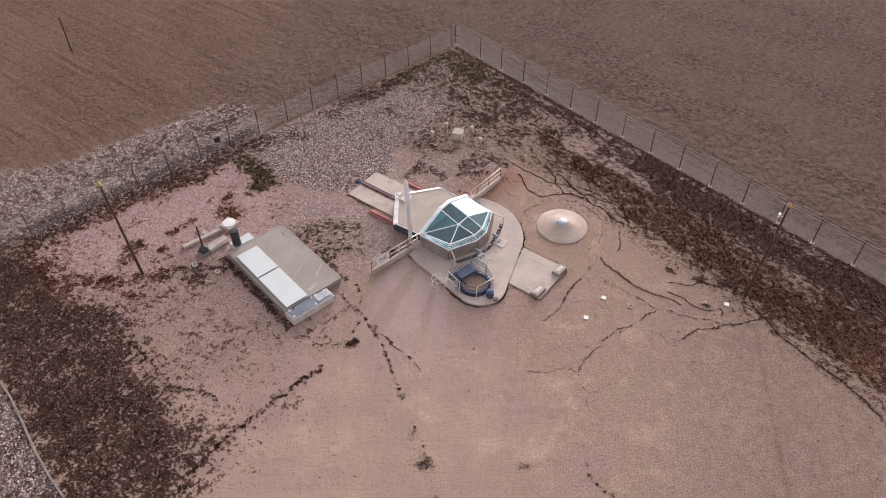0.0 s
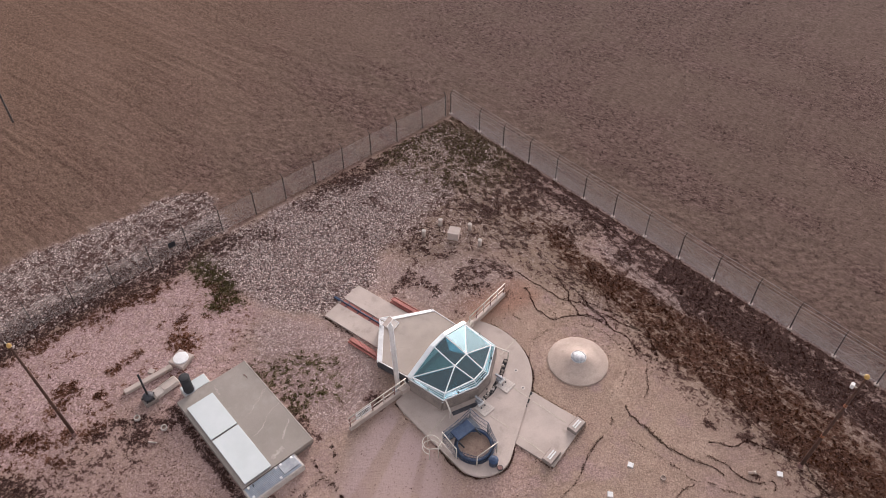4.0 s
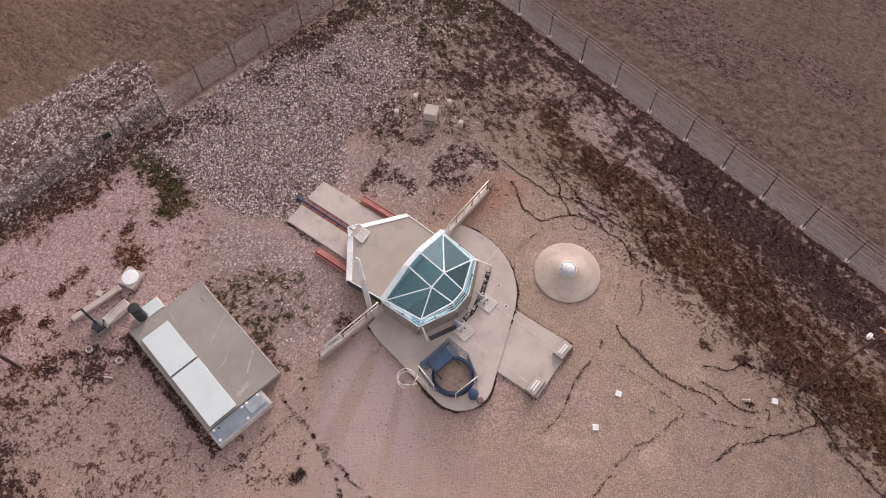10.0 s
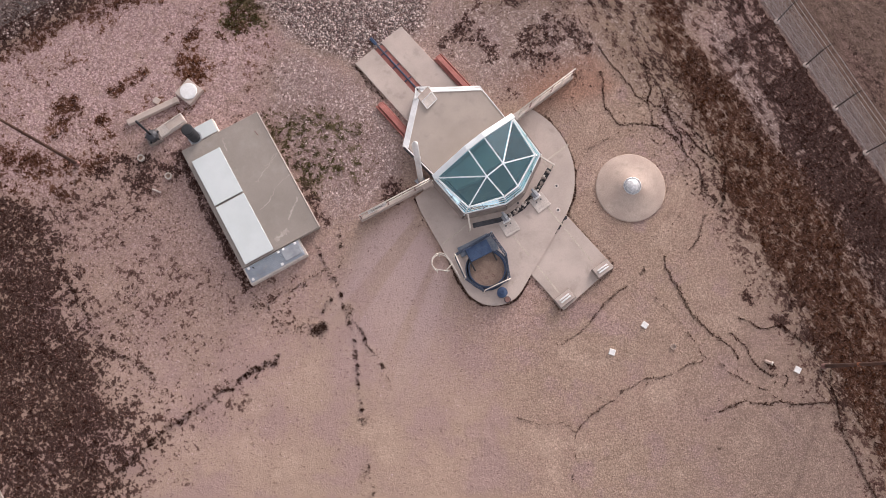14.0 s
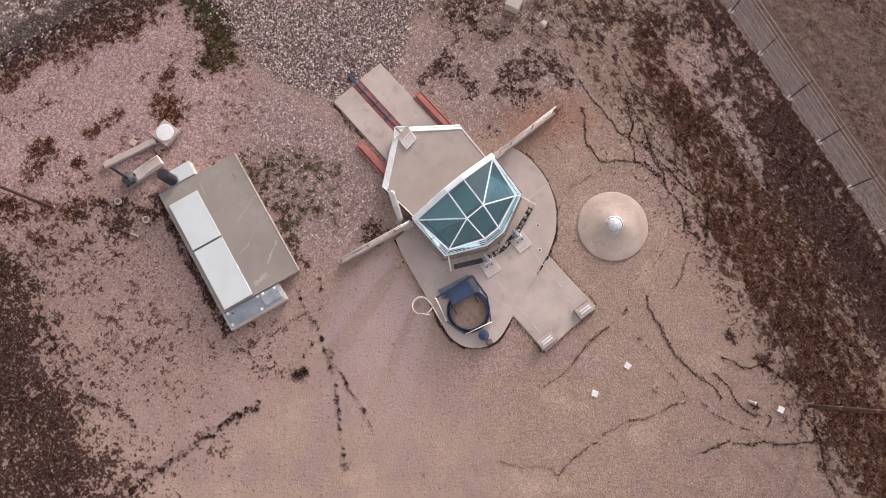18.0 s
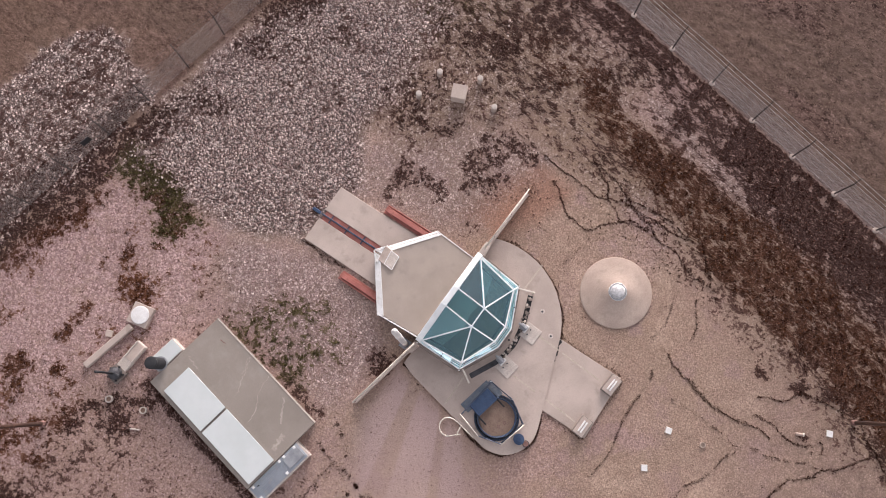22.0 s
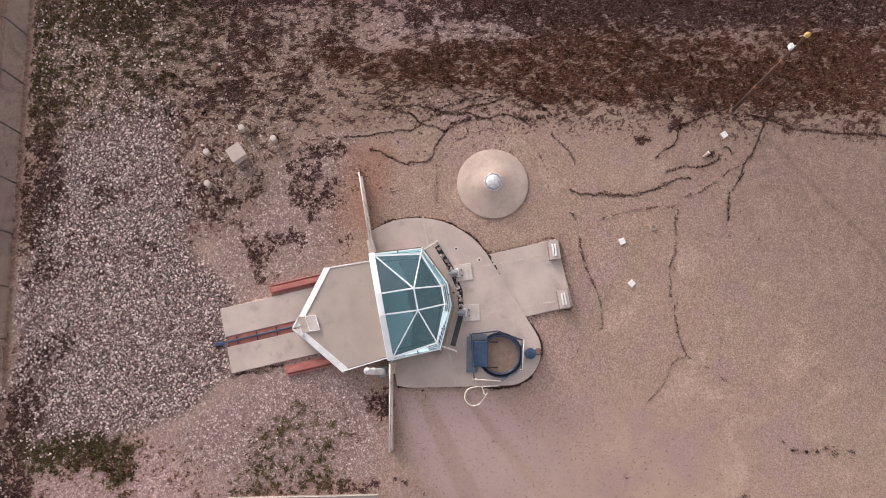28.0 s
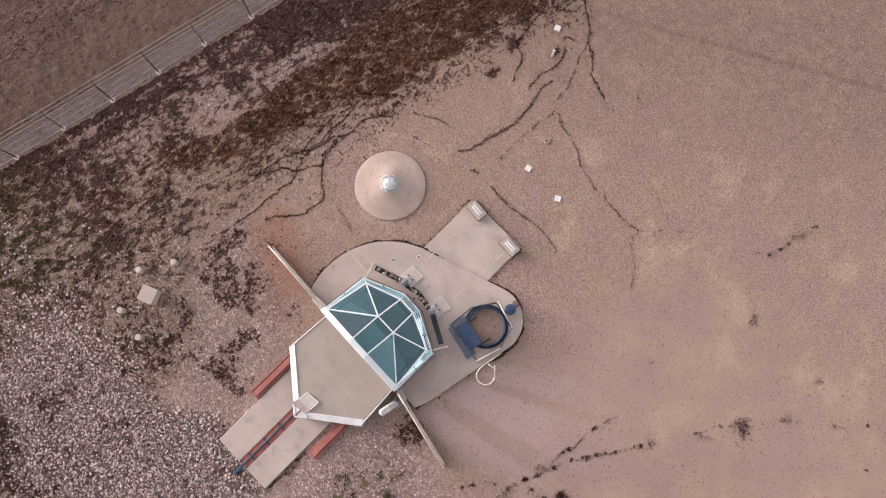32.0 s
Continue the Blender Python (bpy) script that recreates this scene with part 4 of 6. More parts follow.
# ---- building blocks ----
def part(name, bm, mat, parent, label="", smooth=False):
    me = bpy.data.meshes.new(name)
    bm.to_mesh(me)
    bm.free()
    if smooth:
        me.polygons.foreach_set("use_smooth", np.ones(len(me.polygons), bool))
    me.materials.append(mat)
    ob = new(name, me)
    ob.parent = parent
    return tagged(ob, label)


def thing(name, m, label, category, group="", kind=""):
    ob = new(name)
    ob.matrix_basis = m
    return tagged(ob, label, category, group, kind)


def box(sx, sy, sz, x=0.0, y=0.0, z=0.0, bevel=0.012, turn=0.0):
    """A bevelled block, centred in x and y, standing on z."""
    bm = bmesh.new()
    bmesh.ops.create_cube(bm, size=1)
    bmesh.ops.transform(bm, matrix=pose(x, y, z + sz / 2, 0, 0, turn) @ Matrix.Diagonal((sx, sy, sz, 1)), verts=bm.verts)
    if bevel:
        bmesh.ops.bevel(bm, geom=bm.edges[:], offset=min(bevel, 0.3 * min(sx, sy, sz)), segments=1, affect="EDGES")
    return bm


def prism(points, z0, z1, bevel=0.015):
    """An upright prism over a polygon; z1 may be a function of x and y."""
    top = z1 if callable(z1) else (lambda x, y: z1)
    bm = bmesh.new()
    low, high = [bm.verts.new((x, y, z0)) for x, y in points], [bm.verts.new((x, y, top(x, y))) for x, y in points]
    k = len(points)
    bm.faces.new(low[::-1])
    face = bm.faces.new(high)
    for i in range(k):
        bm.faces.new((low[i], low[(i + 1) % k], high[(i + 1) % k], high[i]))
    bmesh.ops.recalc_face_normals(bm, faces=bm.faces[:])
    if bevel:
        bmesh.ops.bevel(bm, geom=list(face.edges), offset=bevel, segments=1, affect="EDGES")
    return bm


def tube(points, r, sides=8, closed=False):
    bm, rings, k = bmesh.new(), [], len(points)
    pts = [Vector(q) for q in points]
    for i, q in enumerate(pts):
        a, b = pts[i - 1] if i or closed else q, pts[(i + 1) % k] if i < k - 1 or closed else q
        ahead = (b - a).normalized()
        side = ahead.cross(Vector((0, 0, 1)) if abs(ahead.z) < 0.95 else Vector((1, 0, 0))).normalized()
        up = side.cross(ahead)
        rings.append([bm.verts.new(q + r * (side * math.cos(6.2832 * j / sides) + up * math.sin(6.2832 * j / sides))) for j in range(sides)])
    for i in range(k if closed else k - 1):
        a, b = rings[i], rings[(i + 1) % k]
        for j in range(sides):
            bm.faces.new((a[j], a[(j + 1) % sides], b[(j + 1) % sides], b[j]))
    if not closed:
        bm.faces.new(rings[0][::-1]), bm.faces.new(rings[-1])
    bmesh.ops.recalc_face_normals(bm, faces=bm.faces[:])
    return bm


def lathe(profile, sides=32, x=0.0, y=0.0):
    """A turned body: (radius, height) from the foot to the top."""
    bm, rings = bmesh.new(), []
    for r, z in profile:
        rings.append([bm.verts.new((x + max(r, 0.001) * math.cos(6.2832 * j / sides), y + max(r, 0.001) * math.sin(6.2832 * j / sides), z)) for j in range(sides)])
    for a, b in zip(rings, rings[1:]):
        for j in range(sides):
            bm.faces.new((a[j], a[(j + 1) % sides], b[(j + 1) % sides], b[j]))
    bm.faces.new(rings[0][::-1]), bm.faces.new(rings[-1])
    bmesh.ops.recalc_face_normals(bm, faces=bm.faces[:])
    return bm


def beam(a, b, wide, high, bevel=0.008):
    """A square bar from a to b, whose top runs through both points."""
    a, b = Vector(a), Vector(b)
    ahead = b - a
    length = ahead.length
    side = ahead.cross((0, 0, 1)).normalized()
    m = Matrix.Translation((a + b) / 2) @ Matrix((ahead.normalized(), side, side.cross(ahead).normalized())).transposed().to_4x4()
    bm = box(length, wide, high, 0, 0, -high, bevel)
    bmesh.ops.transform(bm, matrix=m, verts=bm.verts)
    return bm


def pane(points, thick=0.012):
    """A flat sheet over a polygon in space."""
    bm = bmesh.new()
    pts = [Vector(q) for q in points]
    normal = (pts[1] - pts[0]).cross(pts[2] - pts[0]).normalized() * thick
    a, b = [bm.verts.new(q) for q in pts], [bm.verts.new(q - normal) for q in pts]
    k = len(pts)
    bm.faces.new(a), bm.faces.new(b[::-1])
    for i in range(k):
        bm.faces.new((a[i], b[i], b[(i + 1) % k], a[(i + 1) % k]))
    bmesh.ops.recalc_face_normals(bm, faces=bm.faces[:])
    return bm


def joined(*parts):
    out = bmesh.new()
    for bm in parts:
        me = bpy.data.meshes.new("piece")
        bm.to_mesh(me)
        bm.free()
        out.from_mesh(me)
        bpy.data.meshes.remove(me)
    return out


# ---- paved places round the silo ----
def hull(points):
    pts = sorted(points)
    def half(seq):
        out = []
        for q in seq:
            while len(out) > 1 and (out[-1][0] - out[-2][0]) * (q[1] - out[-2][1]) - (out[-1][1] - out[-2][1]) * (q[0] - out[-2][0]) <= 0:
                out.pop()
            out.append(q)
        return out[:-1]
    return half(pts) + half(pts[::-1])


disc = [(-0.2 + 4.28 * math.cos(a), -0.2 + 4.28 * math.sin(a)) for a in np.linspace(-2.02, 1.97, 60)]
lobe = [(3.6 + 1.72 * math.cos(a), -3.6 + 1.72 * math.sin(a)) for a in np.linspace(-2.2, 0.6, 30)]
outline = hull([q for q in disc] + lobe)

PIT = [(-0.75, 2.0), (0.45, 1.85), (1.15, 0.15), (1.12, -0.75), (0.3, -2.4), (-0.95, -2.35)]
apron = bmesh.new()
outer, inner = [apron.verts.new((x, y, 0.15)) for x, y in outline], [apron.verts.new((x, y, 0.15)) for x, y in PIT]
edges = [apron.edges.new((r[i], r[(i + 1) % len(r)])) for r in (outer, inner) for i in range(len(r))]
bmesh.ops.triangle_fill(apron, edges=edges, use_beauty=True)
drop = bmesh.ops.extrude_face_region(apron, geom=apron.faces[:])
for v in drop["geom"]:
    if isinstance(v, bmesh.types.BMVert):
        v.co.z = -0.06
bmesh.ops.recalc_face_normals(apron, faces=apron.faces[:])
pave = thing("pavement_apron", pose(0, 0, 0), "tan concrete apron with rounded lobe round the silo", "pavement", kind="structure")
part("apron_slab", apron, CONCRETE, pave)
for a, b in (((1.08, 3.98), (0.97, 2.36)), ((0.82, -2.95), (0.76, -4.6))):
    part("seam", beam((*a, 0.158), (*b, 0.158), 0.09, 0.02, 0.002), STRIPE, pave, "pale sealed joint")
for x, y in ((2.35, 1.95), (3.36, 1.13), (1.7, -0.2)):
    part("anchor_plug", lathe([(0.055, 0.14), (0.055, 0.165), (0.02, 0.172)], 10, x, y), DARK_STEEL, pave)
    # Pale stain round the two outer plugs, built as a flat disc.
    if x > 2:
        part("plug_stain", lathe([(0.13, 0.145), (0.13, 0.154), (0.06, 0.156)], 14, x, y), CONCRETE_PALE, pave, "pale stain round the plug")
pad_east = thing("pavement_runway", pose(0, 0, 0), "tan concrete runway slab with two pale streaks", "pavement", kind="structure")
part("slab", prism([(3.0, -2.2), (7.42, -2.2), (7.42, 1.3), (3.0, 1.3)], -0.06, 0.06), CONCRETE, pad_east)
for y0, y1 in ((0.8, 0.62), (-1.57, -1.77)):
    part("streak", beam((2.85, y0, 0.157), (4.15, (y0 * 2 + y1) / 3, 0.157), 0.09, 0.012, 0.001), STRIPE, pad_east)
    part("streak", beam((4.3, (y0 * 2 + y1) / 3, 0.066), (6.6, y1, 0.066), 0.09, 0.012, 0.001), STRIPE, pad_east)
track = thing("pavement_track", pose(0, 0, 0), "two tan concrete track slabs beside a rusty rail slot", "pavement", kind="structure")
part("slab", prism([(-9.92, 0.22), (-3.5, 0.22), (-3.5, 1.68), (-9.92, 1.68)], -0.06, 0.07), CONCRETE, track)
part("slab", prism([(-9.92, -1.62), (-3.5, -1.62), (-3.5, -0.3), (-9.92, -0.3)], -0.06, 0.07), CONCRETE, track)
part("slot_floor", box(6.2, 0.52, 0.05, -6.7, -0.04, -0.03), RED, track, "rusty red slot floor")
rail = thing("track_rail", pose(-10.2, -0.04, 0), "dark blue steel rail in a rusty slot between track slabs", "rail")
part("rail_bar", box(4.1, 0.08, 0.10, 2.3, 0, 0.01), BLUE_STEEL, rail)
part("rail_head", box(0.5, 0.18, 0.10, -0.05, 0.0, 0.0, 0.03), BLUE, rail, "blue steel rail end")
for k in range(4):
    part("tie_plate", box(0.07, 0.46, 0.05, 0.85 + 1.0 * k, 0, 0.015), BLUE_STEEL, rail)
for y in (2.02, -2.12):
    side = thing("red_beam", pose(-5.9, y, 0), "red oxide steel beam lying beside the track slab", "steel beam", "beams beside the track")
    part("flange", box(2.75, 0.5, 0.04, 0, 0, 0.0), RED, side)
    part("web", box(2.75, 0.10, 0.11, 0, 0.0, 0.04), RED, side)
    part("top_flange", box(2.75, 0.26, 0.04, 0, 0.0, 0.15), RED, side)
    part("lip", box(2.75, 0.06, 0.10, 0, 0.22 if y > 0 else -0.22, 0.04), RED, side)

# ---- closure lid ----
lid = thing("launcher_closure", pose(0, 0, 0), "tan concrete closure slab with white edge plates over silo", "closure slab")
part("slab", prism([(-6.28, -0.22), (-4.38, -2.72), (-2.0, -2.58), (-1.85, 2.16), (-4.26, 2.30)], 0.16, 0.84), CONCRETE_LID, lid)
part("under_frame", prism([(-5.9, -0.22), (-4.3, -2.55), (-2.0, -2.4), (-1.85, 2.0), (-4.2, 2.15)], 0.14, 0.22), DARK_STEEL, lid)


def edge_plate(a, b, c, d):
    """A sloping plate along a lid edge, outer corners first."""
    bm = bmesh.new()
    low = [bm.verts.new((*q, z)) for q, z in ((a, 0.68), (b, 0.68), (c, 0.80), (d, 0.80))]
    top = [bm.verts.new((*q, z)) for q, z in ((a, 0.80), (b, 0.80), (c, 0.885), (d, 0.885))]
    bm.faces.new(low[::-1]), bm.faces.new(top)
    for i in range(4):
        bm.faces.new((low[i], low[(i + 1) % 4], top[(i + 1) % 4], top[i]))
    bmesh.ops.recalc_face_normals(bm, faces=bm.faces[:])
    bmesh.ops.bevel(bm, geom=bm.edges[:], offset=0.015, segments=1, affect="EDGES")
    return bm


part("edge_plate", edge_plate((-6.42, -0.20), (-4.30, 2.42), (-4.02, 2.30), (-6.0, -0.16)), WHITE, lid, "white steel edge plate")
part("edge_plate", edge_plate((-4.46, -2.86), (-6.42, -0.24), (-6.0, -0.30), (-4.16, -2.70)), WHITE, lid, "white steel edge plate")
part("trim", beam((-4.3, 2.36, 0.87), (-1.9, 2.2, 0.87), 0.06, 0.06), WHITE, lid)
part("trim", beam((-4.44, -2.78, 0.87), (-2.1, -2.64, 0.87), 0.06, 0.06), WHITE, lid)
part("skirt_plate", beam((-4.44, -2.80, 0.82), (-2.1, -2.66, 0.82), 0.03, 0.60), DARK_STEEL, lid, "dark steel skirt")
part("skirt_plate", beam((-6.38, -0.26, 0.74), (-4.46, -2.80, 0.74), 0.03, 0.52), DARK_STEEL, lid, "dark steel skirt")
part("skirt_plate", beam((-6.38, -0.18, 0.74), (-4.34, 2.36, 0.74), 0.03, 0.52), DARK_STEEL, lid, "dark steel skirt")
part("nose_bracket", joined(beam((-6.42, -0.2, 0.89), (-5.95, 0.35, 0.89), 0.07, 0.06), beam((-6.42, -0.24, 0.89), (-5.95, -0.72, 0.89), 0.07, 0.06), beam((-5.98, 0.35, 0.89), (-5.98, -0.72, 0.89), 0.07, 0.06)), WHITE, lid, "white triangular nose bracket")
part("nose_plate", prism([(-6.2, -0.22), (-5.99, 0.1), (-5.99, -0.5)], 0.7, 0.80), DARK_STEEL, lid)
part("hatch_frame", prism([(-6.06, 0.28), (-5.98, -0.52), (-5.20, -0.60), (-5.26, 0.22)], 0.80, 0.90), CONCRETE, lid, "tan square hatch box")
part("hatch_plate", prism([(-5.66, 0.20), (-5.58, -0.50), (-5.14, -0.55), (-5.20, 0.16)], 0.88, 0.94), CONCRETE_PALE, lid, "pale square access plate")
RIM = [(-5.68, 0.22), (-5.60, -0.52), (-5.12, -0.57), (-5.18, 0.18)]
for a, b in zip(RIM, RIM[1:] + RIM[:1]):
    part("hatch_rim", beam((*a, 0.955), (*b, 0.955), 0.04, 0.05), WHITE, lid, "white hatch rim")

# ---- viewing enclosure over the opening ----
EAVE = [(-1.72, 2.40), (0.60, 2.12), (1.38, 0.20), (1.33, -0.84), (0.38, -2.72), (-1.94, -2.72)]
RIDGE = [(-0.18, 0.30, 1.52), (-0.22, -0.78, 1.52)]
ez = 1.24
enclosure = thing("glass_enclosure", pose(0, 0, 0), "white framed faceted glass viewing enclosure over the silo", "viewing enclosure")
centre = Vector((-0.2, -0.25, 0))


def ring(points, grow, z):
    return [tuple(centre + (Vector((x, y, 0)) - centre) * (1 + grow / (Vector((x, y, 0)) - centre).length)) [:2] + (z,) for x, y in points]


eave, sill, low = ring(EAVE, -0.22, ez), ring(EAVE, 0.08, 0.98), ring(EAVE, 0.14, 0.15)
eave[0], eave[5] = (-1.70, 2.36, 1.14), (-1.90, -2.68, 1.14)
for i in range(5):
    a, b, c, d = sill[i], sill[i + 1], eave[i + 1], eave[i]
    part("side_pane", pane([a, b, c, d]), GLASS, enclosure, "teal side glass").visible_shadow = False
    part("sill_beam", beam((*a[:2], a[2] + 0.03), (*b[:2], b[2] + 0.03), 0.09, 0.08), WHITE_FRAME, enclosure)
    part("eave_beam", beam((*d[:2], d[2] + 0.03), (*c[:2], c[2] + 0.03), 0.08, 0.07), WHITE_FRAME, enclosure)
    part("corner_post", beam(a, (d[0], d[1], d[2] + 0.02), 0.07, 0.07), WHITE_FRAME, enclosure)
    for t in (0.34, 0.67):
        q0, q1 = Vector(a).lerp(Vector(d), t), Vector(b).lerp(Vector(c), t)
        part("transom", beam((q0.x, q0.y, q0.z + 0.02), (q1.x, q1.y, q1.z + 0.02), 0.035, 0.03), WHITE_FRAME, enclosure)
    mid = [(Vector(p0) + Vector(q0)) / 2 for p0, q0 in ((a, b), (d, c))]
    part("mullion", beam(mid[0], mid[1], 0.035, 0.035), WHITE_FRAME, enclosure)
    base_a, base_b = low[i], low[i + 1]
    part("collar_wall", pane([base_a, base_b, (*b[:2], 0.93), (*a[:2], 0.93)], 0.12), CONCRETE_DARK, enclosure, "grey collar wall below the glass")
curb = ring(EAVE, 0.18, 0.88)
for i in range(5):
    part("curb_beam", beam(curb[i], curb[i + 1], 0.05, 0.05), WHITE_FRAME, enclosure)
part("corner_post", beam(sill[5], (*eave[5][:2], 1.16), 0.07, 0.07), WHITE_FRAME, enclosure)
ra, rb = RIDGE
back = [(-1.73, 0.36, 1.96), (-1.78, -0.66, 1.93)]
roof = [[eave[0], eave[1], ra], [eave[1], eave[2], ra], [eave[2], eave[3], rb, ra], [eave[3], eave[4], rb], [eave[4], eave[5], rb], [eave[5], back[1], rb], [back[1], back[0], ra, rb], [back[0], eave[0], ra]]
for face in roof:
    part("roof_pane", pane(face), GLASS, enclosure, "teal roof glass").visible_shadow = False
for a, b in ((eave[0], ra), (eave[1], ra), (eave[2], ra), (eave[3], rb), (eave[4], rb), (eave[5], rb), (back[0], ra), (back[1], rb), (ra, rb)):
    part("glazing_bar", beam((a[0], a[1], a[2] + 0.035), (b[0], b[1], b[2] + 0.035), 0.07, 0.06), WHITE_FRAME, enclosure)
BACK = [(-1.84, 2.55, 1.16), (-1.88, 0.40, 2.05), (-1.93, -0.70, 2.02), (-2.04, -2.82, 1.16)]
for a, b in zip(BACK, BACK[1:]):
    part("back_board", beam(a, b, 0.30, 0.16, 0.02), WHITE_FRAME, enclosure, "weathered white back board")
part("back_wall", pane([(-1.84, 2.5, 0.8), BACK[0][:2] + (1.02,), BACK[1][:2] + (1.92,), BACK[2][:2] + (1.88,), BACK[3][:2] + (1.02,), (-2.03, -2.78, 0.8)], 0.06), WHITE, enclosure, "white back wall below the boards")
for a, b in (((0.72, 2.15), (1.50, 2.45)), ((0.55, -2.72), (1.18, -3.10))):
    part("stay_bar", beam((*a, 1.02), (*b, 0.80), 0.08, 0.07), CREAM, enclosure, "cream stay bar")
    part("stay_post", box(0.07, 0.07, 0.62, b[0] - 0.03, b[1], 0.14), CREAM, enclosure)
for i, t in ((0, 0.5), (1, 0.5), (2, 0.5), (3, 0.55), (4, 0.45)):
    a, b = Vector(sill[i]), Vector(sill[i + 1])
    q = a.lerp(b, t)
    part("rail_stub", box(0.05, 0.05, 0.26, q.x, q.y, 0.98), DARK_STEEL, enclosure)
inner = ring(EAVE, -0.42, 0.98)
for i in range(5):
    part("inner_rail", tube([inner[i], inner[i + 1]], 0.04, 6), BLACK, enclosure, "black inner hand rail")
    part("inner_rail_post", tube([(*inner[i][:2], 0.15), inner[i]], 0.03, 6), BLACK, enclosure)
shaft = thing("silo_shaft", pose(0, 0, 0), "dark painted silo shaft with a concrete ledge inside", "silo shaft")
well = bmesh.new()
rim, foot = [well.verts.new((x, y, 0.12)) for x, y in PIT], [well.verts.new((x, y, -6.0)) for x, y in PIT]
for i in range(6):
    well.faces.new((rim[i], rim[(i + 1) % 6], foot[(i + 1) % 6], foot[i]))
well.faces.new(foot)
part("shaft_wall", well, SHAFT, shaft)
part("ledge", prism([(-1.75, 2.25), (-0.72, 2.1), (-0.42, 0.9), (-0.62, -0.2), (-0.5, -0.9), (-1.0, -2.45), (-1.9, -2.55)], 0.16, 0.52), CONCRETE_PALE, shaft, "pale concrete ledge")
part("nose_cone", lathe([(0.62, -4.0), (0.62, -2.6), (0.45, -1.6), (0.18, -0.75), (0.05, -0.45)], 24, 0.35, -0.25), STEEL, shaft, "grey nose shape deep in the shaft", True)
for z in (-0.6, -1.6):
    part("work_ring", tube([(0.15 + 0.85 * math.cos(a), -0.25 + 1.75 * math.sin(a), z) for a in np.linspace(0, 6.2832, 24, endpoint=False)], 0.05, 6, True), DARK_STEEL, shaft)

# dark slot and clamps in front of the enclosure
slot = thing("drain_slot", pose(0, 0, 0), "dark debris filled slot at the foot of the enclosure", "drain")
SLOT = [(1.42, 2.30), (1.86, 1.0), (2.04, -0.2), (1.86, -1.3), (1.06, -2.78)]
# Flat black strips stand in for the slot's dark depth; the last is steel.
for k, (a, b) in enumerate(zip(SLOT, SLOT[1:])):
    part("slot_strip", beam((*a, 0.166), (*b, 0.166), 0.26, 0.03, 0.004), DARK_STEEL if k == 3 else BLACK, slot, "dark strip for the slot's depth, steel at the south end")
for k in range(46):
    i = rng.integers(0, 3)
    t = rng.random()
    x, y = SLOT[i][0] + (SLOT[i + 1][0] - SLOT[i][0]) * t + rng.normal(0, 0.06), SLOT[i][1] + (SLOT[i + 1][1] - SLOT[i][1]) * t
    s = rng.uniform(0.05, 0.14)
    part("rubble", box(s * 1.4, s, s * 0.6, x, y, 0.16, 0.02, rng.uniform(0, 180)), CONCRETE_PALE if k % 4 == 0 else CONCRETE_DARK, slot)
for x, y, turn in ((2.38, 0.68, -4), (2.28, -1.38, -10)):
    clamp = thing("clamp_pad", pose(x, y, 0.15, 0, 0, turn), "pale concrete pad with a steel clamp", "clamp", "clamps at the silo rim")
    part("pad", box(0.86, 0.84, 0.05, 0.05, 0, 0), CONCRETE_PALE, clamp)
    part("jaw", box(0.34, 0.30, 0.30, -0.42, 0.02, 0.03, 0.03), STEEL, clamp, "grey steel jaw")
    part("jaw_arm", box(0.5, 0.12, 0.14, -0.48, 0.02, 0.33, 0.02), STEEL, clamp)
    part("jaw_block", box(0.16, 0.42, 0.16, -0.26, 0.02, 0.05, 0.02), WHITE, clamp)
    for s in (-1, 1):
        part("bolt", lathe([(0.04, 0.05), (0.04, 0.12), (0.02, 0.13)], 8, -0.05, 0.14 * s), DARK_STEEL, clamp)
for x, y, turn in ((7.16, 0.73, -6), (7.0, -1.78, -4)):
    stop = thing("stop_block", pose(x, y, 0.04, 0, 0, turn), "concrete stop block with two white bars on top", "stop block", "stop blocks of the runway")
    part("block", box(0.60, 0.98, 0.26, 0, 0, 0, 0.02), CONCRETE_DARK, stop)
    part("top_plate", box(0.54, 0.92, 0.03, 0, 0, 0.26), CONCRETE, stop)
    for s in (-0.065, 0.065):
        part("bar", box(0.085, 0.62, 0.05, s, 0, 0.29), WHITE, stop, "white bar")

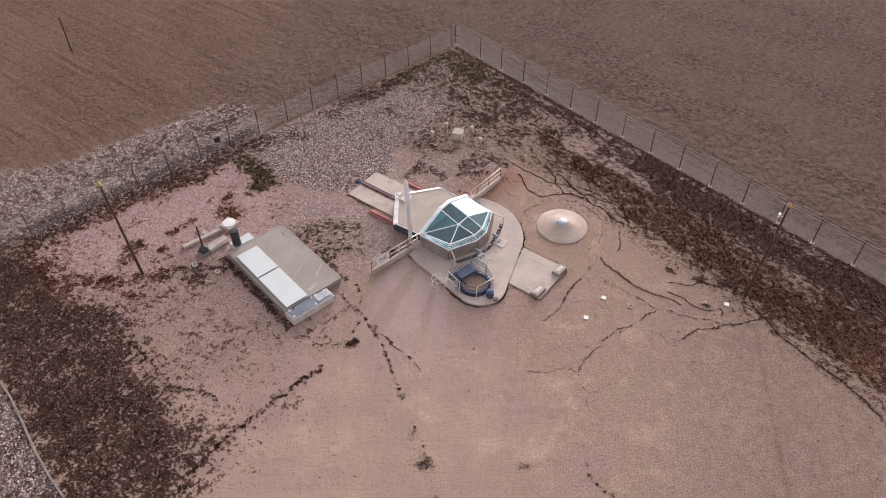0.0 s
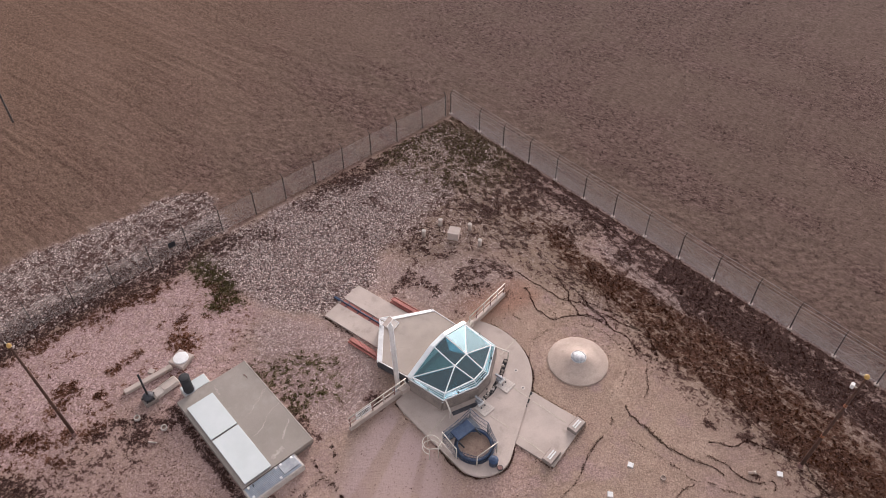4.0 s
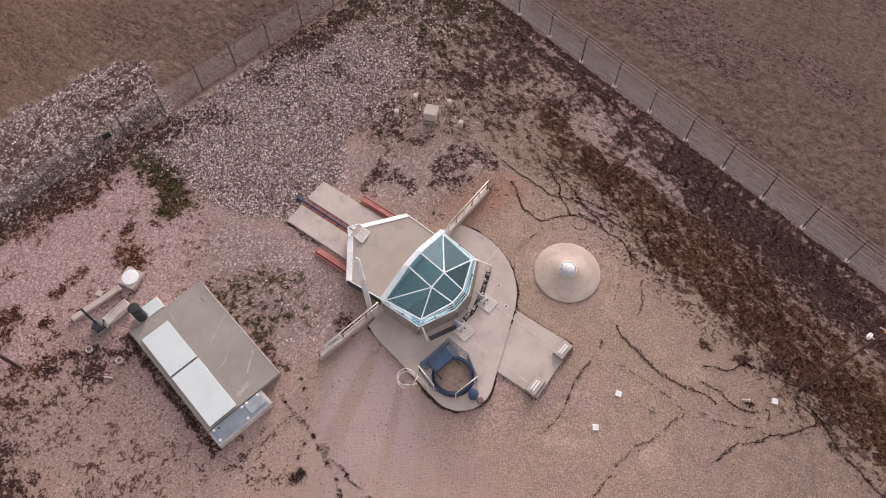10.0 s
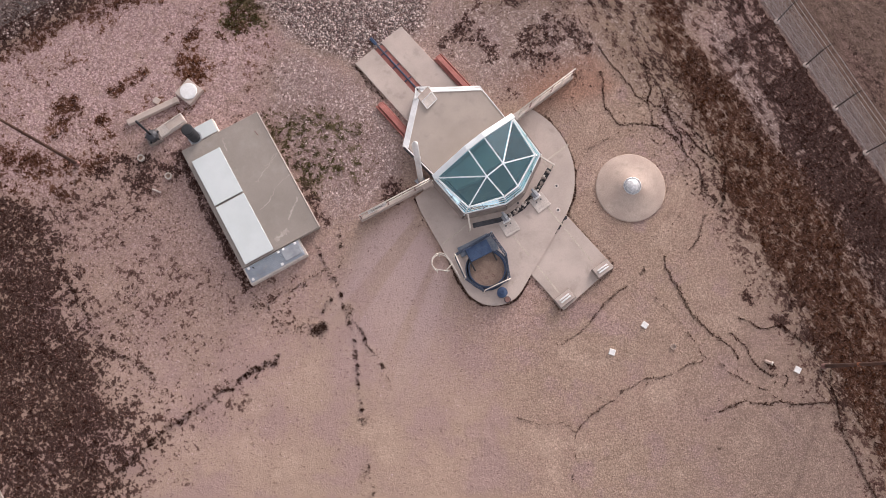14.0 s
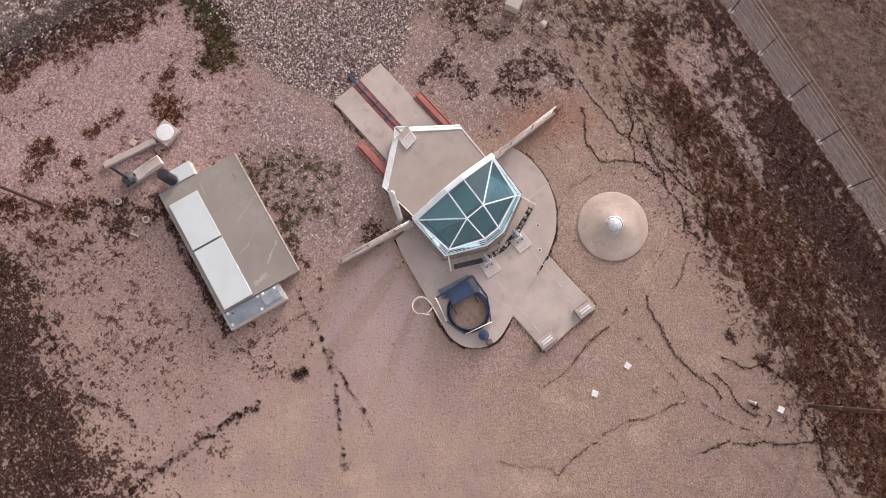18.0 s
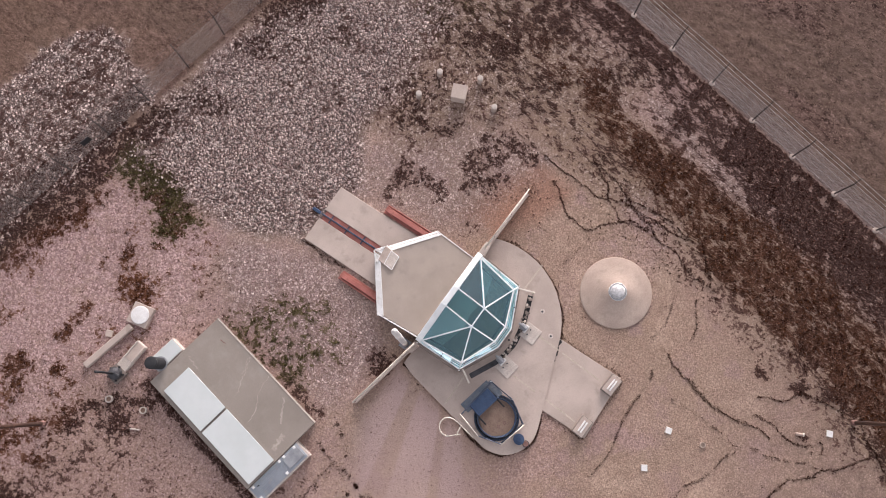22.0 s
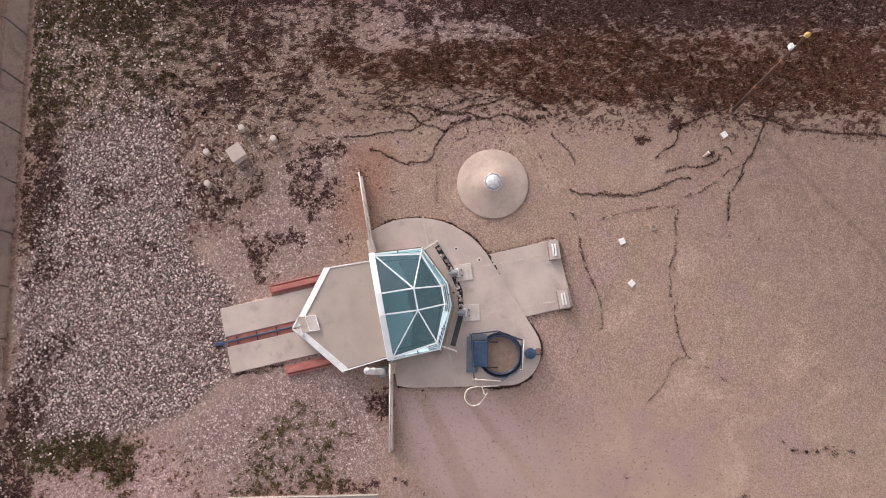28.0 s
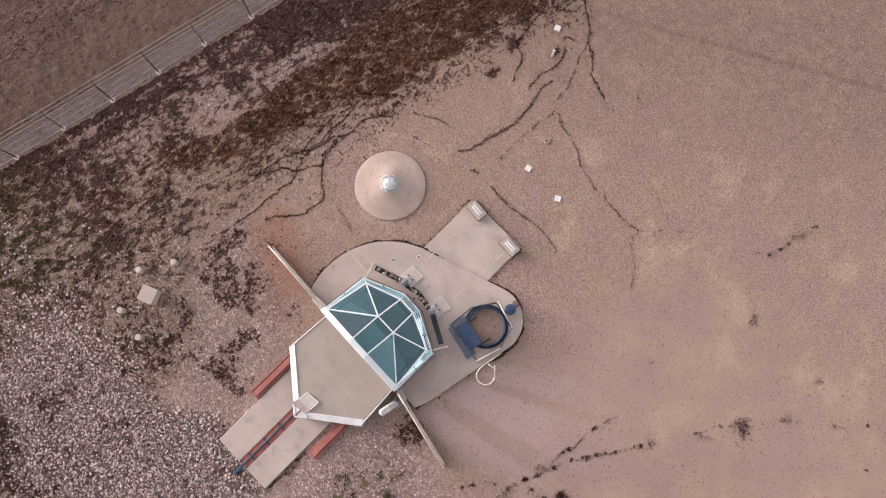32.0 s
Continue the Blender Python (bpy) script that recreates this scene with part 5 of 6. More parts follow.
# ---- railings and post ----
def railing(name, a, b, count, sign):
    a, b = Vector((*a, 0)), Vector((*b, 0))
    r = thing(name, pose(0, 0, 0), "cream painted pipe railing on a low concrete wall" + (" with a sign" if sign else ""), "railing", "railings beside the silo")
    up = lambda q, z: (q.x, q.y, z)
    part("wall", beam(up(a, 0.42), up(b, 0.34), 0.20, 0.50, 0.02), CONCRETE, r, "low pale concrete wall")
    part("top_rail", tube([up(a, 1.22), up(b, 1.18)], 0.035), CREAM, r, "", True)
    part("mid_rail", tube([up(a, 0.80), up(b, 0.76)], 0.03), CREAM, r, "", True)
    for k in range(count):
        q = a.lerp(b, 0.02 + 0.96 * k / (count - 1))
        part("post", tube([up(q, 0.3), up(q, 1.2)], 0.035), RUST if k % 2 else CREAM, r, "", True)
    if sign:
        q0, q1 = a.lerp(b, 0.62), a.lerp(b, 0.88)
        part("sign_panel", beam(up(q0, 1.08), up(q1, 1.07), 0.03, 0.55, 0.004), WHITE, r, "faded white sign panel")
        for k, s in enumerate((0.70, 0.5, 0.62)):
            c, d = q0.lerp(q1, 0.5 - s / 2), q0.lerp(q1, 0.5 + s / 2)
            side = (b - a).cross(Vector((0, 0, 1))).normalized() * -0.017
            part("writing_bar", beam(up(c + side, 1.0 - 0.13 * k), up(d + side, 1.0 - 0.13 * k), 0.008, 0.05, 0.001), DARK_STEEL, r)
    return r


railing("railing", (-1.80, 2.95), (-1.58, 6.72), 6, False)
railing("railing", (-2.12, -3.0), (-3.02, -7.0), 6, True)
kink = thing("wing_wall", pose(0, 0, 0), "short pale concrete wing wall at the lid corner", "wall")
part("wall", prism([(-2.0, 2.5), (-1.6, 2.5), (-1.66, 3.3), (-1.95, 3.35)], 0.0, 0.62), CONCRETE_PALE, kink)
kink = thing("wing_wall", pose(0, 0, 0), "short grey concrete wing wall at the lid corner", "wall")
part("wall", prism([(-2.35, -3.5), (-2.0, -3.45), (-1.85, -2.85), (-2.2, -2.85)], 0.0, 0.55), CONCRETE, kink)
mast = thing("white_post", pose(-2.55, -3.24, 0, -0.8, -3.0, 0), "tall white tapered post with a pointed cap", "post")
part("foot_plate", box(0.5, 0.5, 0.06, 0, 0, 0), STEEL, mast)
part("shaft", lathe([(0.15, 0.02), (0.145, 5.4), (0.14, 5.42)], 16), WHITE, mast, "", True)
part("collar", lathe([(0.17, 3.6), (0.17, 3.72)], 16), WHITE, mast)
part("cap", lathe([(0.15, 5.40), (0.15, 5.50), (0.03, 5.86)], 16), WHITE, mast, "pointed white cap")

# ---- personnel hatch ----
hatch = thing("access_hatch", pose(3.25, -3.75, 0.15, 0, 0, -14), "round blue access hatch ring with a raised blue cover", "hatch")
part("floor_disc", lathe([(0.92, -0.02), (0.92, 0.02)], 36), DIRT, hatch, "brown dirty hatch floor")
part("ring", lathe([(0.90, 0.0), (0.90, 0.18), (0.92, 0.20), (0.97, 0.20), (0.99, 0.17), (0.99, 0.0), (0.90, 0.0)], 40), BLUE, hatch, "blue steel ring", True)
part("ring_lip", tube([(0.95 * math.cos(a), 0.95 * math.sin(a), 0.36) for a in np.linspace(0, 6.2832, 40, endpoint=False)], 0.03, 6, True), BLUE_STEEL, hatch)
part("outer_ring", lathe([(1.04, 0.0), (1.04, 0.05), (1.12, 0.05), (1.12, 0.0), (1.04, 0.0)], 40), BLUE_STEEL, hatch, "dark blue outer ring")
part("cover", box(0.72, 1.25, 0.12, -1.0, 0.02, 0.32, 0.03), BLUE, hatch, "faded blue steel cover")
part("side_plate", box(0.55, 1.75, 0.05, -1.40, 0.0, 0.02, 0.01), FADED, hatch, "faded blue floor plate")
part("side_plate", box(0.9, 0.35, 0.05, -1.1, 0.86, 0.045, 0.01), FADED, hatch, "faded blue floor plate")
for y, ln in ((0.62, 0.62), (-0.62, 0.62)):
    part("lift_arm", box(ln, 0.07, 0.09, -0.45, y, 0.3), BLACK, hatch, "black lift arm")
for x, y in ((0.45, 0.12), (0.38, -0.22)):
    part("lifting_eye", tube([(x + 0.07 * math.cos(a), y + 0.07 * math.sin(a), 0.035) for a in np.linspace(0, 6.2832, 10, endpoint=False)], 0.015, 5, True), RUST, hatch)
guard = thing("hatch_guard", pose(0, 0, 0.15), "thin steel guard rail and wires round the hatch", "guard rail")
GUARD = [(2.05, -2.45), (3.35, -2.60), (4.45, -3.32), (4.05, -4.68), (2.9, -4.98), (1.68, -4.60)]
for k, (x, y) in enumerate(GUARD):
    part("guard_post", tube([(x, y, 0), (x, y, 1.05)], 0.03), STEEL if k < 2 else CREAM, guard, "", True)
for k in (2, 4):
    a, b = GUARD[k], GUARD[k + 1]
    part("top_rail", tube([(*a, 1.03), (*b, 1.03)], 0.027), CREAM, guard, "cream top rail", True)
for k in (0, 1, 3, 5):
    a, b = GUARD[k], GUARD[(k + 1) % 6]
    for z in (0.35, 0.7, 1.02):
        part("guard_wire", tube([(a[0] + (b[0] - a[0]) * t, a[1] + (b[1] - a[1]) * t, z - 0.12 * math.sin(3.14 * t)) for t in np.linspace(0, 1, 7)], 0.016, 5), BLUE_STEEL, guard)
for k in range(6):
    a, b = Vector((*GUARD[k], 0.0)), Vector((*GUARD[(k + 1) % 6], 0.0))
    run, cage = (b - a).length, bmesh.new()
    d = (b - a).normalized()
    for way in (1, -1):
        for i in range(int((run + 1.0) / 0.11)):
            lo, hi = max(0.11 * i - 1.0, 0.0), min(0.11 * i, run)
            if hi - lo < 0.03:
                continue
            z0, z1 = lo - 0.11 * i + 1.0, hi - 0.11 * i + 1.0
            if way < 0:
                z0, z1 = 1.0 - z0, 1.0 - z1
            tri = [[cage.verts.new(a + d * s0 + Vector((0.004 * math.cos(u), 0.004 * math.sin(u), z + 0.02))) for u in (0, 2.1, 4.2)] for s0, z in ((lo, z0), (hi, z1))]
            for j in range(3):
                cage.faces.new((tri[0][j], tri[0][(j + 1) % 3], tri[1][(j + 1) % 3], tri[1][j]))
    part("mesh_panel", cage, BLUE_STEEL, guard, "dark wire mesh panel")
loop = thing("ladder_loop", pose(0, 0, 0), "white tubular ladder rail loop beside the apron", "ladder rail")
bend = [(1.95, -5.02), (1.75, -4.98)] + [(1.48 + 0.44 * math.cos(a), -5.40 + 0.44 * math.sin(a)) for a in np.linspace(1.4, 5.2, 14)]
for z in (0.55, 1.05):
    part("loop_rail", tube([(x, y, z) for x, y in bend], 0.026), CREAM, loop, "", True)
part("cross_rail", tube([(*bend[-1], 1.05), (2.15, -5.36, 1.05)], 0.026), CREAM, loop, "", True)
part("cross_rail", tube([(1.95, -5.02, 1.05), (2.02, -5.55, 1.05)], 0.026), CREAM, loop, "", True)
part("cross_rail", tube([(1.95, -5.02, 1.05), (2.75, -5.18, 0.85)], 0.026), CREAM, loop, "", True)
for x, y in (bend[6], bend[1], bend[-1], (2.0, -5.4)):
    part("loop_post", tube([(x, y, 0), (x, y, 1.05)], 0.024), CREAM, loop, "", True)
drum = thing("blue_drum", pose(4.68, -4.02, 0.15), "small dark blue steel drum vent on the apron", "vent")
part("body", lathe([(0.23, 0), (0.25, 0.04), (0.25, 0.34), (0.2, 0.40)], 20), BLUE_STEEL, drum, "", True)
part("lid", lathe([(0.27, 0.40), (0.27, 0.44), (0.1, 0.50)], 20), BLUE, drum, "blue lid")
plug = thing("manhole_plug", pose(5.12, -4.02, 0.15), "small dark round steel plug on the apron", "plug")
part("rim", lathe([(0.17, 0), (0.17, 0.06)], 18), DARK_STEEL, plug)
part("cap", lathe([(0.14, 0.06), (0.12, 0.09)], 18), RUST, plug)

# ---- antenna cone ----
cone = thing("antenna_cone", pose(4.98, 4.86, 0), "low tan concrete cone with a silver cap", "antenna cone")
part("cone_body", lathe([(1.84, -0.05), (1.84, 0.05), (1.80, 0.065), (1.45, 0.115), (1.1, 0.185), (0.8, 0.27), (0.58, 0.36), (0.42, 0.45)], 64), CONE, cone, "", True)
part("cap_base", lathe([(0.47, 0.40), (0.47, 0.455), (0.41, 0.47)], 28), SILVER, cone, "silver metal base ring", True)
part("cap", lathe([(0.38, 0.46), (0.38, 0.50), (0.33, 0.55), (0.22, 0.60), (0.10, 0.625), (0.03, 0.63)], 24), SILVER, cone, "silver metal cap", True)
part("cap_ring", tube([(0.41 * math.cos(a), 0.41 * math.sin(a), 0.485) for a in np.linspace(0, 6.2832, 20, endpoint=False)], 0.025, 5, True), STEEL, cone)
for k in range(8):
    a = 0.785 * k
    part("bolt", lathe([(0.025, 0.46), (0.025, 0.50), (0.01, 0.505)], 6, 0.44 * math.cos(a), 0.44 * math.sin(a)), STEEL, cone)

# ---- support building roof ----
ROOF = pose(-11.05, -7.36, 0, 0, 0, -11.8)
roof_slab = thing("support_roof", ROOF, "low concrete support building roof rising from the ground", "building")
part("roof_slab", prism([(0, 0), (0, -4.47), (7.16, -4.47), (7.16, 0)], 0.28, 0.55), CONCRETE_ROOF, roof_slab)
# Side walls take the darker concrete, so shade below the slab is in their colour.
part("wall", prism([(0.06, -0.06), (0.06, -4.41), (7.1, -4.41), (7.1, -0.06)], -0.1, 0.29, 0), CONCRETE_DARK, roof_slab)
part("end_slab", prism([(7.17, -1.25), (7.17, -4.47), (8.12, -4.47), (8.12, -1.25)], -0.1, 0.46), CONCRETE_PALE, roof_slab)
part("edge_trim", beam((0.02, -0.03, 0.57), (7.14, -0.03, 0.57), 0.035, 0.03), CONCRETE_PALE, roof_slab)
def smear(points, z, wide):
    """A thin ragged ribbon of sealer along a line."""
    bm, prev = bmesh.new(), None
    q = [Vector(a).lerp(Vector(b), t / 7) for a, b in zip(points, points[1:]) for t in range(7)]
    for k, c in enumerate(q):
        d = (q[min(k + 1, len(q) - 1)] - q[max(k - 1, 0)]).normalized()
        side, off, w = Vector((-d.y, d.x)), rng.normal(0, 0.035), wide * rng.uniform(0.1, 1.0)
        row = [bm.verts.new((*(c + side * (off + e * w)), z)) for e in (-1, 1)]
        if prev:
            bm.faces.new((prev[0], prev[1], row[1], row[0]))
        prev = row
    bmesh.ops.recalc_face_normals(bm, faces=bm.faces[:])
    bmesh.ops.solidify(bm, geom=bm.faces[:], thickness=0.004)
    return bm


for pts, w in ((((2.6, -0.15), (2.9, -0.7), (3.1, -1.2), (3.5, -1.9)), 0.035), (((2.5, -0.3), (2.75, -0.55), (2.9, -1.1)), 0.03), (((3.9, -0.1), (4.1, -0.9), (4.7, -1.7), (4.9, -2.4)), 0.03), (((5.2, -0.3), (5.7, -0.9), (6.1, -1.3)), 0.06), (((6.5, -1.5), (6.6, -2.0), (6.75, -2.4)), 0.16), (((0.4, -2.3), (0.9, -2.35), (1.2, -2.3)), 0.05)):
    part("crack_seal", smear(pts, 0.556, w), SEAL, roof_slab, "pale crack sealing")
part("joint_gap", smear([(3.85, 1.26), (4.06, 0.5), (4.13, -0.2), (4.36, -0.9), (4.62, -1.6), (4.85, -2.18)], 0.068, 0.10), BLACK, pad_east, "dark weedy joint")
part("lifting_hook", tube([(0.9, -0.62, 0.55), (0.95, -0.6, 0.68), (1.15, -0.58, 0.68), (1.2, -0.56, 0.55)], 0.02, 6), RUST, roof_slab)
for x0, x1 in ((0.83, 3.55), (3.66, 7.06)):
    panel = thing("roof_panel", ROOF @ pose(0, 0, 0.55), "white insulated roof panel lying on the support roof", "roof panel", "panels on the support roof")
    part("sheet", box(x1 - x0, 1.62, 0.05, (x0 + x1) / 2, -3.43, 0.06, 0.01), WHITE_PANEL, panel)
    part("frame", box(x1 - x0 - 0.04, 1.58, 0.06, (x0 + x1) / 2, -3.43, 0.0, 0.0), STEEL, panel)
tray = thing("vent_tray", ROOF @ pose(0, 0, 0.46), "blue grey ribbed metal tray at the roof end", "metal tray")
part("base", box(0.84, 3.05, 0.03, 7.62, -2.87, 0), TRAY, tray)
for k in range(9):
    part("rib", box(0.025, 2.2, 0.03, 7.26 + 0.09 * k, -3.2, 0.03, 0.004), TRAY, tray)
part("hatch_sheet", box(0.62, 0.95, 0.05, 7.6, -1.88, 0.03), STEEL, tray, "grey sheet lid")
for x, y in ((7.28, -2.5), (7.95, -2.6), (7.3, -4.2), (7.92, -4.25), (7.3, -1.55), (7.28, -2.2)):
    part("bracket", box(0.14, 0.13, 0.07, x, y, 0.03), WHITE, tray, "white bracket")
part("handle", tube([(7.42, -3.95, 0.05), (7.42, -3.95, 0.32)], 0.03, 8), BLACK, tray, "black handle")
stand = thing("vent_stand", ROOF, "white vent plinth beside the support roof", "plinth")
part("plinth", box(0.82, 1.6, 0.5, -0.46, -3.08, -0.02, 0.02), CONCRETE_PALE, stand)
part("top_sheet", box(0.76, 1.52, 0.04, -0.46, -3.08, 0.48), WHITE_PANEL, stand, "white top sheet")
vent = thing("vent_pipe", ROOF @ pose(-0.32, -3.52, 0.52), "black vertical vent pipe on a white plinth", "vent pipe")
part("pipe", lathe([(0.31, 0), (0.29, 0.04), (0.29, 1.2)], 22), BLACK, vent, "", True)
part("flange", lathe([(0.36, 0.0), (0.36, 0.04)], 22), STEEL, vent)
part("cap", lathe([(0.31, 1.2), (0.31, 1.26), (0.24, 1.28)], 22), BLACK, vent, "dark cap", True)
stub = thing("antenna_stub", pose(-13.72, -12.4, 0), "black antenna stub on a dark drum base", "antenna")
part("block", box(0.75, 0.75, 0.3, 0, 0, -0.04, 0.02, -11.8), CONCRETE_DARK, stub)
part("drum", lathe([(0.31, 0.26), (0.31, 0.5), (0.2, 0.6), (0.1, 0.66)], 20), DARK_STEEL, stub, "dark drum base", True)
part("rod", tube([(0, 0, 0.6), (-0.06, 0.02, 2.45)], 0.06, 8), BLACK, stub, "", True)
part("clip", box(0.25, 0.1, 0.1, 0.2, 0.05, 0.55), DARK_STEEL, stub)
for k in range(5):
    a = 1.2566 * k + 0.4
    part("lug", box(0.16, 0.08, 0.10, 0.33 * math.cos(a), 0.33 * math.sin(a), 0.28, 0.01, math.degrees(a)), BLACK, stub)
kerb = thing("concrete_beam", pose(-13.62, -11.3, 0, 0, 0, 85), "pale concrete beam lying on pink gravel", "concrete beam", "concrete beams beside the roof")
part("beam", box(1.55, 0.6, 0.28, 0, 0, -0.02, 0.03), CONCRETE_PALE, kerb)
part("top_plate", box(0.95, 0.42, 0.03, 0.25, 0, 0.26), CONCRETE, kerb)
for y in (-0.23, 0.23):
    part("rim", box(1.0, 0.05, 0.07, 0.25, y, 0.26), CONCRETE_PALE, kerb)
kerb = thing("concrete_beam", pose(-14.93, -11.55, 0, 0, 0, 76), "long narrow concrete beam lying on pink gravel", "concrete beam", "concrete beams beside the roof")
part("beam", box(2.95, 0.34, 0.25, 0, 0, -0.02, 0.04), CONCRETE, kerb)
dish = thing("disc_plinth", pose(-14.5, -9.42, 0, 0, 0, 11), "white disc on a square concrete plinth", "plinth")
part("plinth", box(1.08, 1.08, 0.28, 0, 0, -0.02, 0.02), CONCRETE, dish)
part("disc", lathe([(0.46, 0.26), (0.46, 0.31), (0.43, 0.325), (0.05, 0.33)], 32), WHITE, dish, "white round cover")
for x, y in ((-13.3, -13.62), (-11.55, -13.12)):
    pipe = thing("pipe_end", pose(x, y, 0), "pale open pipe end standing in the earth", "pipe", "pipe ends beside the roof")
    part("pipe", lathe([(0.18, -0.05), (0.18, 0.16), (0.13, 0.16), (0.13, 0.02)], 18), CONCRETE_PALE, pipe)
    part("fill", lathe([(0.125, 0.0), (0.12, 0.06)], 14), DIRT, pipe)
stick = thing("white_stick", pose(-11.35, -14.1, 0.03, 0, 0, 25), "short white stick lying on the ground", "stick")
part("stick", tube([(-0.24, 0, 0), (0.24, 0.02, 0.02)], 0.04), CONCRETE_PALE, stick)
chip = thing("concrete_chip", pose(-15.3, -11.05, 0, 0, 0, 20), "small pale concrete chip on pink gravel", "stone")
part("chip", box(0.36, 0.34, 0.14, 0, 0, -0.01, 0.03), CONCRETE, chip)

# ---- markers and bollards ----
for x, y, turn in ((10.70, 0.42, 12), (10.60, -1.78, 30), (17.42, 4.68, 20)):
    marker = thing("survey_marker", pose(x, y, 0, 0, 0, turn), "small square white concrete marker in the ground", "marker", "white markers in the yard")
    part("block", box(0.33, 0.33, 0.08, 0, 0, -0.04, 0.02), CONCRETE_PALE, marker)
    part("cap", box(0.29, 0.29, 0.02, 0, 0, 0.04), WHITE, marker)
spot = thing("pipe_end", pose(12.45, 0.75, 0), "small rusty pipe ring in the ground", "pipe")
part("pipe", lathe([(0.15, -0.05), (0.15, 0.08), (0.11, 0.08), (0.11, 0.0)], 16), CONE, spot)
stump = thing("pipe_stub", pose(16.2, 3.85, 0, 0, 0, 25), "short tan pipe stub leaning from the earth", "pipe")
part("stub", tube([(-0.2, 0, 0.02), (0.14, 0, 0.16)], 0.08, 12), CONE, stump)
part("collar", tube([(0.10, 0, 0.143), (0.16, 0, 0.168)], 0.095, 12), CREAM, stump)
plinth = thing("concrete_plinth", pose(-7.55, 9.35, 0, 0, 0, 22), "square pale concrete plinth among weeds", "plinth")
part("body", box(0.78, 0.78, 0.6, 0, 0, -0.05, 0.03), CONCRETE, plinth)
part("top", box(0.8, 0.8, 0.06, 0, 0, 0.55, 0.015), CONCRETE, plinth)
for x, y in ((-9.05, 9.75), (-7.05, 10.62), (-5.55, 9.68), (-9.3, 8.1)):
    bollard = thing("bollard", pose(x, y, 0), "short pale round bollard standing among weeds", "bollard", "bollards round the plinth")
    part("shaft", lathe([(0.15, -0.05), (0.15, 0.5), (0.12, 0.52)], 16), CONCRETE, bollard, "", True)
    part("cap", lathe([(0.155, 0.5), (0.155, 0.55), (0.09, 0.57)], 16), CONCRETE_PALE, bollard)

# ---- lamp poles ----
def lamp_pole(x, y, lean, bands):
    pole = thing("lamp_pole", pose(x, y, 0, *lean), "tall brown wooden pole with a yellow lamp on top", "lamp pole", "lamp poles in the yard")
    part("shaft", lathe([(0.105, -0.1), (0.080, 4.0), (0.055, 7.85), (0.035, 7.90)], 14), WOOD, pole, "", True)
    lamp = part("lamp_head", lathe([(0.06, 7.86), (0.115, 7.91), (0.12, 8.02), (0.09, 8.08), (0.03, 8.13)], 14), YELLOW, pole, "yellow lamp head", True)
    part("bracket", tube([(-0.34, 0, 7.98), (0, 0, 8.0)], 0.022), CREAM, lamp)
    part("bracket", tube([(0, 0, 7.95), (0.2, 0.12, 7.9)], 0.022), CREAM, lamp)
    if bands:
        box_part = part("switch_box", box(0.16, 0.24, 0.26, -0.28, 0.0, 6.95, 0.02), WHITE, pole, "white box with a bracket arm")
        part("arm", tube([(-0.26, 0, 7.08), (0, 0, 7.08)], 0.028), CREAM, box_part)
        for z in (5.6, 5.72, 2.9, 3.02):
            wide = 0.078 if z > 5 else 0.095
            part("band", lathe([(wide, z), (wide, z + 0.05)], 14), ORANGE, pole, "orange band")
        part("conduit", tube([(0.102, 0.05, 0.0), (0.058, 0.05, 7.8)], 0.014, 6), POST, pole)
    part("guy_collar", lathe([(0.14, 0.0), (0.14, 0.22), (0.116, 0.26)], 14), RUST, pole)
    return pole


lamp_pole(18.15, 5.8, (-3.3, 2.3, 0), True)
lamp_pole(-15.28, -16.36, (1.6, -3.0, 0), False)
far = thing("marker_pole", pose(-46.0, -1.4, 0, 0, 0, 0), "lone dark post standing in the dry field", "post")
part("shaft", lathe([(0.09, -0.1), (0.07, 3.5), (0.03, 3.55)], 10), POST, far)
part("crossarm", box(0.5, 0.06, 0.06, 0, 0, 3.2), POST, far)

